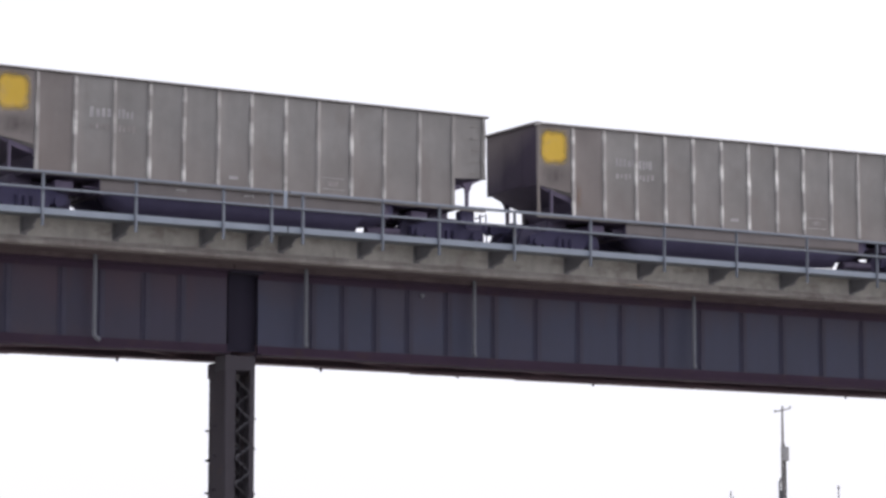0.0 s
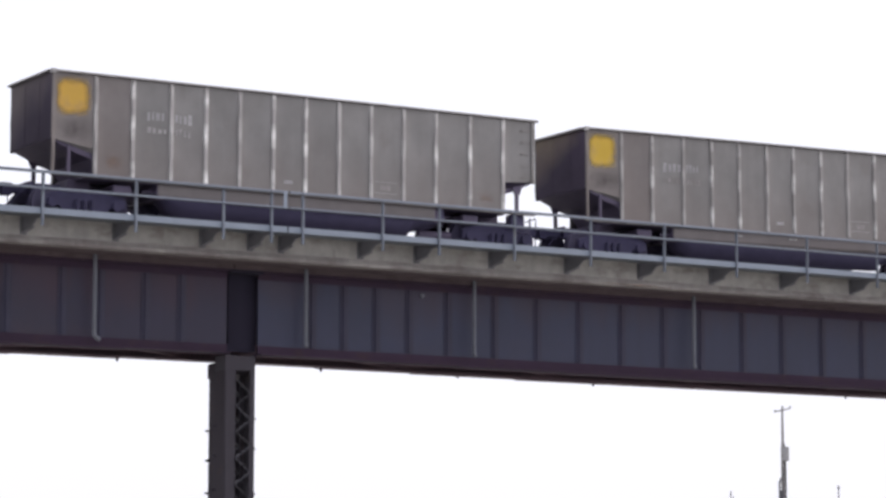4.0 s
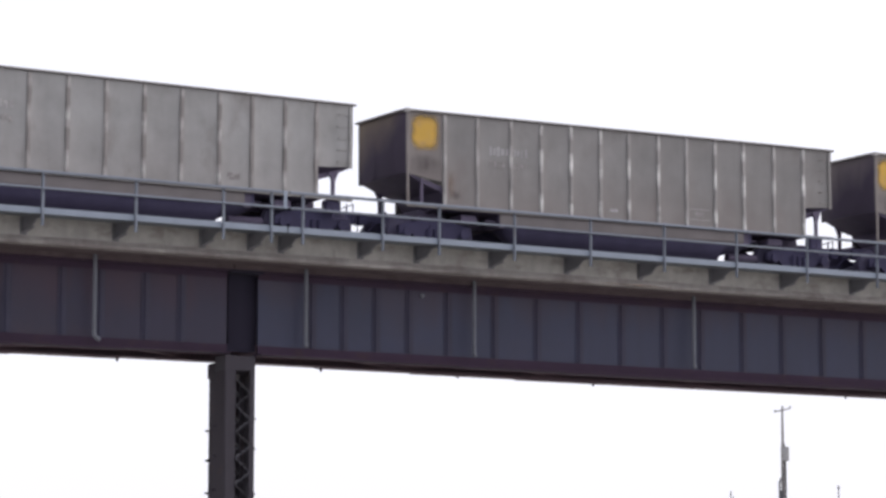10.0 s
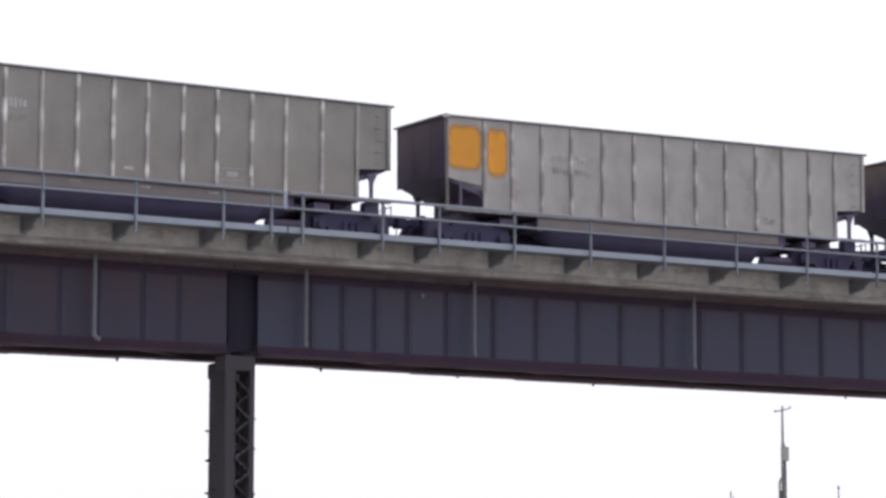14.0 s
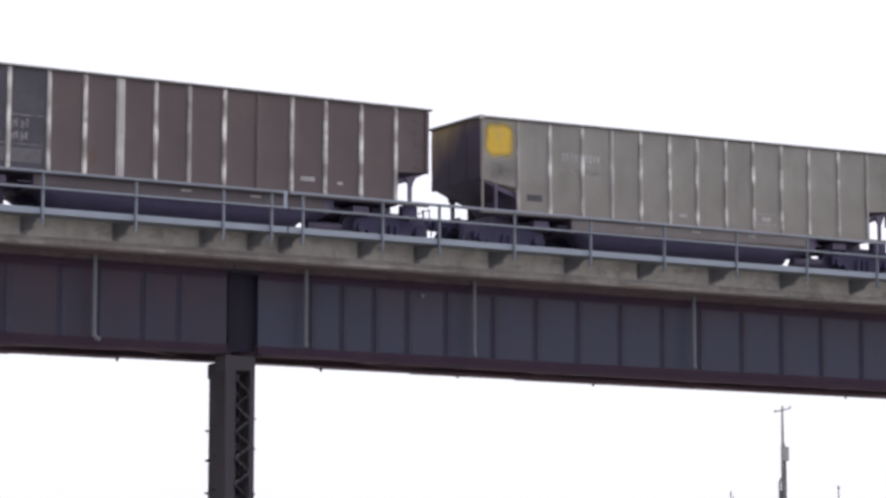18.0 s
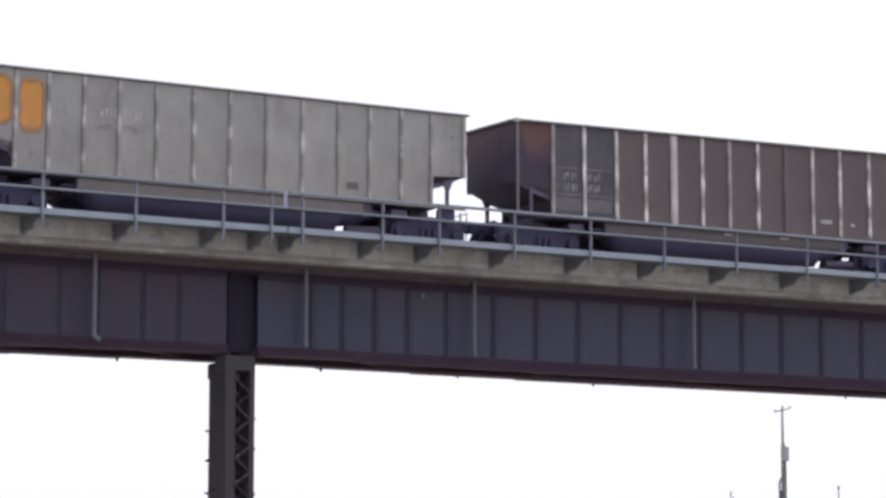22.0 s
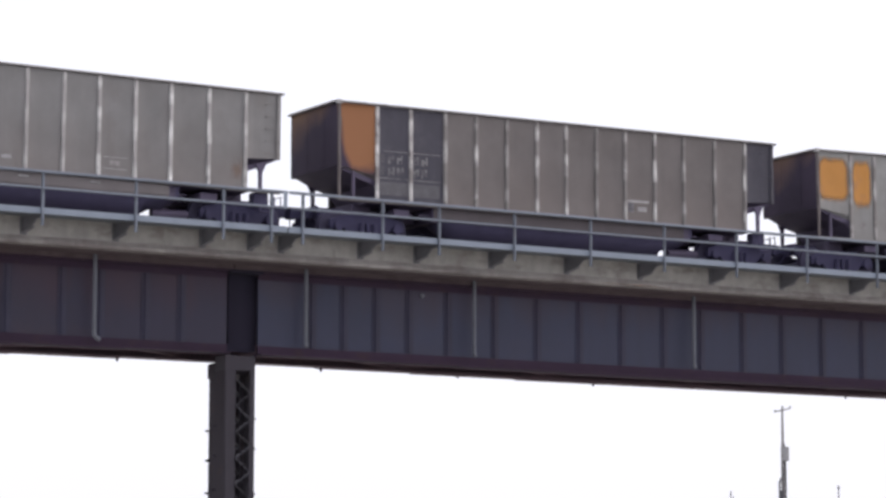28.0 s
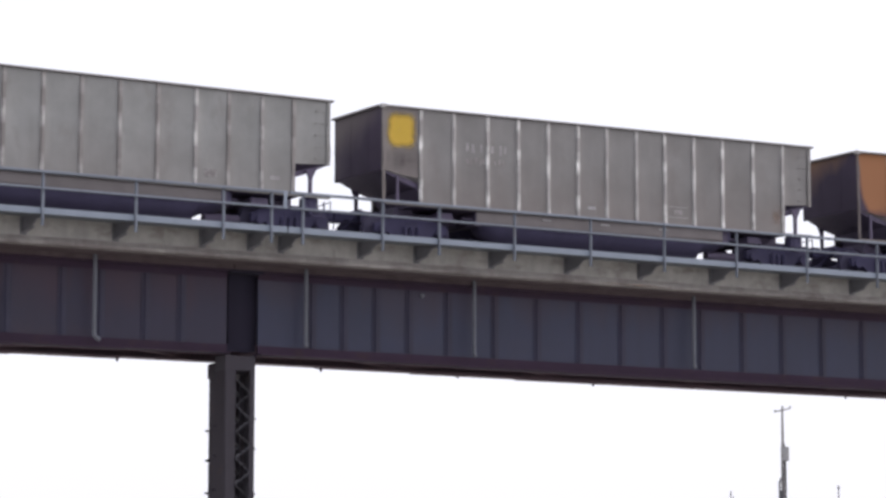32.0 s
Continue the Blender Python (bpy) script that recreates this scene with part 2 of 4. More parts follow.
def darkened(name, paint, height=3.0, reach=0.8, lean=0.35, slant=0.0):
    """Faded paint near the top of a wall, darker lower down along a ragged edge that leans to one side."""
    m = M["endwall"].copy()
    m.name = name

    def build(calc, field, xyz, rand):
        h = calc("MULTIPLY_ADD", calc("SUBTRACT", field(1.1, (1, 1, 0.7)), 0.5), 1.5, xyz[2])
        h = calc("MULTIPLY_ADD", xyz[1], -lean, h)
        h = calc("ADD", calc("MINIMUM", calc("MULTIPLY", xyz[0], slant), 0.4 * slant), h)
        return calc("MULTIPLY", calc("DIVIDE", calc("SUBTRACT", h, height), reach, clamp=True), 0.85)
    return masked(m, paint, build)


M["end_orange"] = darkened("sooty_orange_paint", (0.21, 0.125, 0.07), 3.05, 1.1)
M["end_yellow"] = darkened("sooty_yellow_paint", (0.17, 0.135, 0.10), 2.75, 1.3, 0.5)
M["end_ochre"] = darkened("sooty_ochre_paint", (0.25, 0.18, 0.085), 2.92, 1.1, 0.45)
M["end_grey"] = darkened("sooty_grey_paint", (0.135, 0.115, 0.115), 2.55, 1.3, 0.55)
M["end_red"] = darkened("sooty_red_paint", (0.098, 0.068, 0.078), 2.3, 1.4, 0.45)
M["sooty_faded"] = darkened("sooty_faded_orange_paint", (0.34, 0.15, 0.062), 3.15, 0.5, 0.0, 3.2)
M["sooty_rust"] = darkened("sooty_rust_paint", (0.110, 0.056, 0.056), 3.7, 0.8, 0.0, 3.2)


def film_paint(name, m, edge=0.30, ragged=0.4, most=0.97, solid=True):
    """A coat of paint on a sheet, worn thin towards its own edges."""
    m.name = name
    n, l = m.node_tree.nodes, m.node_tree.links
    b = n["Principled BSDF"]

    def calc(op, *args, clamp=False):
        q = n.new("ShaderNodeMath")
        q.operation, q.use_clamp = op, clamp
        for s, v in zip(q.inputs, args):
            if isinstance(v, (int, float)):
                s.default_value = v
            else:
                l.new(v, s)
        return q.outputs[0]
    tc, sep, tx, obj = n.new("ShaderNodeTexCoord"), n.new("ShaderNodeSeparateXYZ"), n.new("ShaderNodeTexNoise"), n.new("ShaderNodeMapping")
    l.new(tc.outputs["Generated"], sep.inputs[0])
    l.new(tc.outputs["Object"], obj.inputs[0])
    obj.inputs["Scale"].default_value = (1, 1, 0.6)
    l.new(obj.outputs[0], tx.inputs["Vector"])
    tx.inputs["Scale"].default_value, tx.inputs["Detail"].default_value = 7.0, 5.0
    gaps = [calc("MINIMUM", q, calc("SUBTRACT", 1.0, q)) for q in (sep.outputs[0], sep.outputs[2])]
    rim = calc("MULTIPLY", calc("DIVIDE", gaps[0], edge, clamp=True), calc("DIVIDE", gaps[1], edge, clamp=True))
    patchy = calc("SUBTRACT", tx.outputs[0], 0.5)
    if solid:
        cover = calc("ADD", calc("MULTIPLY_ADD", rim, 1.7, -0.25), calc("MULTIPLY", patchy, 1.6 * ragged), clamp=True)
    else:
        cover = calc("MULTIPLY", rim, calc("MULTIPLY_ADD", patchy, 3.0 * ragged, 1.0 - 0.4 * ragged), clamp=True)
    l.new(calc("MULTIPLY", cover, most), b.inputs["Alpha"])
    return m


film_paint("worn_yellow_paint", M["yellow"])
film_paint("worn_gold_paint", M["gold"], 0.32)
film_paint("worn_amber_paint", M["amber"], 0.24)
film_paint("worn_faded_amber_paint", M["tawny"], 0.24)
film_paint("rust_stain", M["rust"], 0.5, 0.7, 0.55, False)
film_paint("soot_stain", M["soot"], 0.5, 0.7, 0.6, False)

# ---- mesh helpers ----
def box(bm, x0, x1, y0, y1, z0, z1, bevel=0.0):
    r = bmesh.ops.create_cube(bm, size=1.0, matrix=Matrix.LocRotScale(((x0 + x1) / 2, (y0 + y1) / 2, (z0 + z1) / 2), None, (x1 - x0, y1 - y0, z1 - z0)))
    if bevel:
        edges = list({e for v in r["verts"] for e in v.link_edges})
        bmesh.ops.bevel(bm, geom=edges, offset=bevel, segments=1, affect="EDGES")
    return bm


def beam(bm, a, b, w, h=None, up=(0, 0, 1)):
    """A bar of section w x h from a to b."""
    a, b = Vector(a), Vector(b)
    d = b - a
    z = d.normalized()
    x = Vector(up).cross(z)
    x = x.normalized() if x.length > 1e-4 else Vector((1, 0, 0))
    y = z.cross(x)
    rot = Matrix((x, y, z)).transposed().to_4x4()
    bmesh.ops.create_cube(bm, size=1.0, matrix=Matrix.Translation((a + b) / 2) @ rot @ Matrix.Diagonal((w, h or w, d.length, 1)))
    return bm


def rod(bm, a, b, r, seg=10, r2=None):
    a, b = Vector(a), Vector(b)
    d = b - a
    rot = d.to_track_quat("Z", "Y").to_matrix().to_4x4()
    bmesh.ops.create_cone(bm, cap_ends=True, segments=seg, radius1=r, radius2=r if r2 is None else r2, depth=d.length, matrix=Matrix.Translation((a + b) / 2) @ rot)
    return bm


def prism(bm, profile, a, b, axis=1):
    """A closed outline drawn in the two other axes, run from a to b along an axis."""
    def at(p, s):
        c = list(p)
        c.insert(axis, s)
        return bm.verts.new(c)
    lo, hi = [at(p, a) for p in profile], [at(p, b) for p in profile]
    k = len(profile)
    for i in range(k):
        bm.faces.new((lo[i], lo[(i + 1) % k], hi[(i + 1) % k], hi[i]))
    bm.faces.new(lo[::-1])
    bm.faces.new(hi)
    bmesh.ops.recalc_face_normals(bm, faces=bm.faces[:])
    return bm


def mesh_of(name, bm, mat, smooth=False):
    if smooth:
        for e in bm.edges:
            e.smooth = len(e.link_faces) == 2 and e.calc_face_angle() < 0.7
    me = bpy.data.meshes.new(name)
    bm.to_mesh(me)
    bm.free()
    me.materials.append(M[mat])
    if smooth:
        me.polygons.foreach_set("use_smooth", [True] * len(me.polygons))
    return me


def part(name, bm, mat, parent, label="", m=None, smooth=False):
    """One mesh object under a thing or a part; bm may be a mesh that is shared."""
    me = bm if isinstance(bm, bpy.types.Mesh) else mesh_of(name, bm, mat, smooth)
    ob = new(name, me)
    ob.parent = parent
    if m is not None:
        ob.matrix_basis = m
    if label:
        ob["label"] = label
    return ob


def B():
    return bmesh.new()


CACHE = {}


def shared(key, maker, mat, smooth=False):
    """The mesh of that key and material, made once."""
    if (key, mat) not in CACHE:
        bm = B()
        maker(bm)
        CACHE[key, mat] = mesh_of(key[0] if isinstance(key, tuple) else key, bm, mat, smooth)
    return CACHE[key, mat]


# ---- the line of the track ----
TRACK_Y, RAIL_Z, BEND, MID = 67.19, 11.34, -0.001, 37.0


def along(s):
    """Place and heading of the track's centre at s: a wide curve over the middle spans, straight beyond."""
    d = s - MID
    e = max(-34.0, min(34.0, d))
    th = BEND * e
    x, y = MID + math.sin(th) / BEND, TRACK_Y + (1 - math.cos(th)) / BEND
    return x + (d - e) * math.cos(th), y + (d - e) * math.sin(th), th


def run(t):
    """How far the train has come at t seconds; it is held back twice for a moment by the slack in its couplers."""
    n = (t - 16) / 16
    r = 103.9166 + 69.3407 * n + 0.4849 * n**2 + 2.0747 * n**3 - 0.5693 * n**4 - 1.0306 * n**5
    for at, back in ((1.2, 0.1237), (18.2, 0.1827)):
        r -= back * max(0.0, min(1.0, (t - at) / 0.1))
    return r


def sag(s):
    """Height of the rails over the level: the line dips slightly between its ends."""
    e = max(-24.0, min(24.0, s - 41.0))
    return (0.00039 if e > 0 else 0.00018) * e * e + 0.0008 * e - 0.012


# ---- ground ----
bm = B()
bmesh.ops.create_grid(bm, x_segments=40, y_segments=40, size=2500)
for v in bm.verts:
    far = math.hypot(v.co.x, v.co.y)
    v.co.z = 0.0 if far < 400 else noise.noise(v.co * 0.002) * 0.6
ground = tagged(new("ground", mesh_of("ground", bm, "ground")), "unseen ground under the viaduct, pale to bounce light", "ground", kind="structure")

# ---- bridge ----
DECK_Y, CONC_Y, RAIL_Y = 67.393, 65.1, 63.9
WEB = 1.15
SPAN = 27.2
PIER_X = 33.05


def plate_girder(span, x0, x1, yc, stiff, sign, low="flange", rising=True):
    """Riveted plate girder: web, flanges with cover plates, stiffeners on both faces."""
    g = part("plate_girder", box(B(), x0, x1, yc - 0.008, yc + 0.008, 8.212, 10.4), (("girder" if rising else "girder_old") if sign < 0 else "inner_lifted"), span)
    half = [(0.27, 8.208), (0.27, 8.23), (0.23, 8.23), (0.23, 8.262), (0.034, 8.268), (0.034, 8.46), (0.010, 8.46)]
    prof = [(yc - a, z) for a, z in half][::-1] + [(yc + a, z) for a, z in half]
    part("bottom_flange", prism(B(), prof, x0, x1, 0), low, g, "rust-stained bottom flange")
    # cover plates, thicker towards the middle of the span
    for i, inset in enumerate((3.0, 6.0, 9.5)):
        z = 8.206 - 0.023 * i
        a, b = (inset, 1.5 + 0.3 * i) if rising else (1.5 + 0.3 * i, inset)
        part("cover_plate", box(B(), x0 + a, x1 - b, yc - 0.25, yc + 0.25, z - 0.021, z, 0.004), low, g)
    half = [(0.24, 10.41), (0.24, 10.37), (0.034, 10.366), (0.034, 10.2), (0.010, 10.2)]
    prof = [(yc - a, z) for a, z in half][::-1] + [(yc + a, z) for a, z in half]
    part("top_flange", prism(B(), prof, x0, x1, 0), "flange", g)

    def stiffener(bm):
        prism(bm, [(-0.12, -0.010), (-0.12, -0.030), (-0.062, -0.034), (-0.044, -0.070), (0.044, -0.070), (0.062, -0.034), (0.12, -0.030), (0.12, -0.010)], 8.47, 10.19, 2)
    for s in stiff:
        part("stiffener", shared("stiffener", stiffener, "stiff"), "stiff", g, m=pose(s, yc, 0))
        part("stiffener", shared("stiffener", stiffener, "stiff"), "stiff", g, m=Matrix.Translation((s, yc, 0)) @ Matrix.Diagonal((1, -1, 1, 1)))
    # rivet heads along the bottom angle
    bm = B()
    x = x0 + 0.1
    while x < x1 - 0.05:
        for z in (8.32, 8.40):
            bmesh.ops.create_cone(bm, cap_ends=True, segments=5, radius1=0.017, radius2=0.008, depth=0.012,
                                  matrix=Matrix.Translation((x, yc - 0.040, z)) @ Euler((radians(90), 0, 0)).to_matrix().to_4x4())
        x += 0.16
    tagged(part("rivets", bm, "flange", g), kind="stuff")
    return g


def bridge_span(x0, x1, stiff, pipes):
    span = new("bridge_span")
    tagged(span, "dark-painted steel plate girder span with a stained concrete deck", "bridge", "spans of the viaduct")
    span.matrix_basis = pose(x0, DECK_Y, 0)
    length = x1 - x0
    st = [s - x0 for s in stiff]
    for sgn in (-1, 1):
        skew = 0.0 if sgn < 0 else 0.86
        plate_girder(span, (0.80 if sgn < 0 else 0.01) + skew, length + (-0.11 if sgn < 0 else -0.01) + skew, sgn * WEB, [q + skew for q in st], sgn, "flange" if sgn < 0 else "inner_lifted", x0 > 20)
    # cross frames between the girders
    for i in range(6):
        x = 1.2 + i * (length - 1.7) / 5
        bm = B()
        for a, b in (((x, -WEB + 0.04, 8.5), (x, WEB - 0.04, 10.1)), ((x, WEB - 0.04, 8.5), (x, -WEB + 0.04, 10.1)),
                     ((x, -WEB + 0.04, 8.42), (x, WEB - 0.04, 8.42)), ((x, -WEB + 0.04, 10.15), (x, WEB - 0.04, 10.15))):
            beam(bm, a, b, 0.09, 0.09)
        part("cross_frame", bm, "inner_lifted", span)
    bm = B()
    n = 10
    for i in range(n):
        xa, xb = 0.6 + i * (length - 1.2) / n, 0.6 + (i + 1) * (length - 1.2) / n
        s = 1 if i % 2 else -1
        beam(bm, (xa, -s * (WEB - 0.25), 8.30), (xb, s * (WEB - 0.25), 8.30), 0.1, 0.03)
    part("lateral_bracing", bm, "inner_lifted", span)
    # plates of the girder joint; the shade of the recess is in their paint
    part("joint_plate", box(B(), -0.10, 0.84, -WEB + 0.22, -WEB + 0.24, 8.3, 10.39), "joint", span)
    part("joint_hanger", box(B(), -0.10, 0.86, -WEB - 0.24, -WEB + 0.5, 10.33, 10.405), "joint", span)
    for x in (0.86, length - 0.02):
        part("end_diaphragm", box(B(), x - 0.01, x + 0.01, -WEB + 0.05, WEB - 0.05, 8.5, 10.3), "joint", span)
    # concrete deck: slab with a projecting lip, kerb panels with open joints
    half = DECK_Y - CONC_Y
    deck = part("deck_slab", box(B(), 0.015, length - 0.015, -half + 0.06, half - 0.06, 10.545, 10.72, 0.012), "concrete", span, "stained grey concrete deck slab")
    part("haunch", box(B(), 0.02, length - 0.02, -WEB - 0.22, WEB + 0.22, 10.412, 10.544), "soffit", span, "dark haunch of the deck slab")
    # thin dark sheets put the shade under the overhang into colour
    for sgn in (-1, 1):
        part("soffit", box(B(), 0.02, length - 0.02, *sorted((sgn * (half - 0.07), sgn * (WEB + 0.225))), 10.536, 10.543), "soffit", span, "deck soffit sheet coloured dark as in shade")
    count = 11
    w = length / count
    for sgn in (-1, 1):
        for i in range(count):
            def lip(bm, w=w):
                prism(bm, [(-0.10, 10.565), (0.055, 10.55), (0.055, 10.70), (-0.021, 10.77), (-0.10, 10.64)], -w / 2 + 0.002, w / 2 - 0.002, 0)
            def kerb(bm, w=w):
                prism(bm, [(-0.02, 10.724), (0.2, 10.724), (0.2, 11.30), (0.02, 11.32), (0.0, 11.29)], -w / 2 + 0.002, w / 2 - 0.002, 0)
            turn = pose(0, 0, 0, 0, 0, 0 if sgn < 0 else 180)
            place = Matrix.Translation(((i + 0.5) * w, sgn * half, 0)) @ turn
            jig = Matrix.Translation((0, (hash_pick(i, sgn) - 0.5) * 0.012, 0))
            part("slab_edge", shared(("slab_edge", round(w, 3)), lip, "lip"), "lip", deck, "stained slab edge", m=place)
            part("kerb_panel", shared(("kerb_panel", round(w, 3)), kerb, "concrete"), "concrete", deck, m=place @ jig)
    part("ballast", box(B(), 0.0, length, -half + 0.21, half - 0.21, 10.722, 11.14), "ballast", span, "grey ballast stone")
    for s, elbow in pipes:
        s -= x0
        bm = B()
        low = 8.47 if elbow else 8.58
        rod(bm, (s, -WEB - 0.3, 10.535), (s, -WEB - 0.3, low), 0.052, 10)
        rod(bm, (s, -WEB - 0.3, low + 0.01), (s + (0.14 if elbow else 0.0), -WEB - 0.34, low - 0.11), 0.056, 10)
        part("drain_pipe", bm, "pipe", span, "pale galvanised drain pipe", smooth=False)
    return span


def hash_pick(i, j):
    return (math.sin(i * 12.9898 + j * 78.233) * 43758.5453) % 1.0


def walkway(x0, x1, posts):
    """Steel side walkway on brackets with its handrail, along one span."""
    way = new("walkway")
    tagged(way, "blue-grey steel walkway with handrail bracketed from the concrete deck", "walkway", "walkways of the viaduct")
    way.matrix_basis = pose(x0, RAIL_Y, 0)
    length = x1 - x0
    bm = B()
    prism(bm, [(-0.03, 11.155), (0.05, 11.155), (0.05, 11.17), (-0.012, 11.17), (-0.012, 11.295), (0.05, 11.295), (0.05, 11.31), (-0.03, 11.31)], 0.02, length - 0.02, 0)
    part("edge_channel", bm, "railing", way)
    bm = B()
    for i in range(6):
        y = 0.09 + i * 0.2
        box(bm, 0.02, length - 0.02, y, min(y + 0.17, 1.19), 11.24, 11.27)
    part("grating", bm, "grating", way, "dark steel walkway boards")
    for z, r in ((12.185, 0.036), (11.785, 0.03)):
        bm = B()
        beam(bm, (0.02, -0.062, z), (length - 0.02, -0.062, z), 2 * r, 2 * r)
        bmesh.ops.bevel(bm, geom=bm.edges[:], offset=0.012, segments=1, affect="EDGES")
        part("top_rail" if z > 12 else "middle_rail", bm, "handrail", way)

    def post(bm):
        box(bm, -0.045, 0.045, -0.026, -0.014, 10.87, 12.21)
        box(bm, -0.045, -0.033, -0.10, -0.026, 10.87, 12.21)
        rod(bm, (0.01, -0.026, 11.02), (0.01, -0.05, 11.02), 0.02, 6)
        rod(bm, (0.01, -0.026, 11.22), (0.01, -0.05, 11.22), 0.02, 6)

    def bracket(bm):
        prism(bm, [(0.0, 11.09), (0.35, 11.07), (0.6, 10.92), (1.19, 10.84), (1.19, 11.23), (0.0, 11.15)], -0.012, 0.012, 0)
        prism(bm, [(0.6, 10.90), (1.19, 10.82), (1.19, 10.838), (0.6, 10.918)], -0.06, 0.06, 0)
        box(bm, -0.09, 0.09, 1.17, 1.195, 10.78, 11.23)
    for s in posts:
        part("post", shared("post", post, "handrail"), "handrail", way, m=pose(s - x0, 0.0, 0))
        part("bracket", shared("bracket", bracket, "bracket"), "bracket", way, "dark steel bracket", m=pose(s - x0, 0.0, 0))
    return way


STIFF_RIGHT = [35.46, 36.42, 37.40, 38.42, 39.64, 41.14, 42.53, 43.93, 45.36, 46.81, 48.11, 49.61, 51.05, 52.51, 54.03, 55.5, 56.9, 58.1, 59.2]
STIFF_LEFT = [7.2, 8.3, 9.7, 11.2, 12.6, 14.1, 15.5, 17.0, 18.4, 19.9, 21.3, 22.8, 24.2, 25.5, 26.83, 28.32, 29.37, 30.63, 31.64]
POSTS_LEFT = [6.8, 9.3, 11.8, 14.3, 16.8, 19.3, 21.8, 24.28, 26.76, 29.24, 31.65]
POSTS_RIGHT = [33.91, 36.26, 37.97, 40.31, 42.75, 45.19, 47.66, 50.15, 52.70, 55.2, 57.7, 59.7]
X_LEFT, X_RIGHT = PIER_X - SPAN, PIER_X + SPAN
left_span = bridge_span(X_LEFT, PIER_X, STIFF_LEFT, [(29.08, True), (17.0, True)])
right_span = bridge_span(PIER_X, X_RIGHT, STIFF_RIGHT, [(35.12, False), (40.31, False), (47.66, False)])
left_way = walkway(X_LEFT, PIER_X + 0.42, POSTS_LEFT + [33.01])
right_way = walkway(PIER_X + 0.43, X_RIGHT, POSTS_RIGHT)
part("splice_plate", box(B(), 33.36 - X_LEFT - 0.055, 33.36 - X_LEFT + 0.055, -0.11, -0.096, 11.76, 12.21, 0.004), "railing", left_way)
bm = B()
rod(bm, (38.82 - PIER_X, -WEB - 0.01, 10.06), (38.82 - PIER_X, -WEB - 0.06, 10.06), 0.06, 8)
part("pipe_stub", bm, "pipe", right_span, "pale cut-off pipe stub")


for span, start, places in ((left_span, X_LEFT, (30.92,)), (right_span, PIER_X, (37.01, 41.38, 45.97, 55.27))):
    for s in places:
        part("gusset_bolt", rod(B(), (s - start, WEB + 0.06, 8.20), (s - start, WEB + 0.06, 8.10 if s < 45 else 8.07), 0.05, 6, 0.03), "flange", span)
part("mortar_patch", box(B(), 44.35 - PIER_X, 45.0 - PIER_X, -(DECK_Y - CONC_Y) - 0.064, -(DECK_Y - CONC_Y) - 0.05, 10.552, 10.59, 0.004), "pipe", right_span, "pale mortar patch")


half = DECK_Y - CONC_Y
for a, b, mat, name in ((43.6, 46.3, "rust", "rust_run"), (38.9, 40.2, "soot", "soot_run"), (49.8, 52.6, "soot", "soot_run")):
    bm = B()
    vs = [bm.verts.new((x - PIER_X, -half - 0.104, z)) for x, z in ((a, 10.567), (b, 10.567), (b, 10.636), (a, 10.636))]
    bm.faces.new(vs)
    part(name, bm, mat, right_span, "rust-red stain on the slab edge" if mat == "rust" else "dark stain on the slab edge")


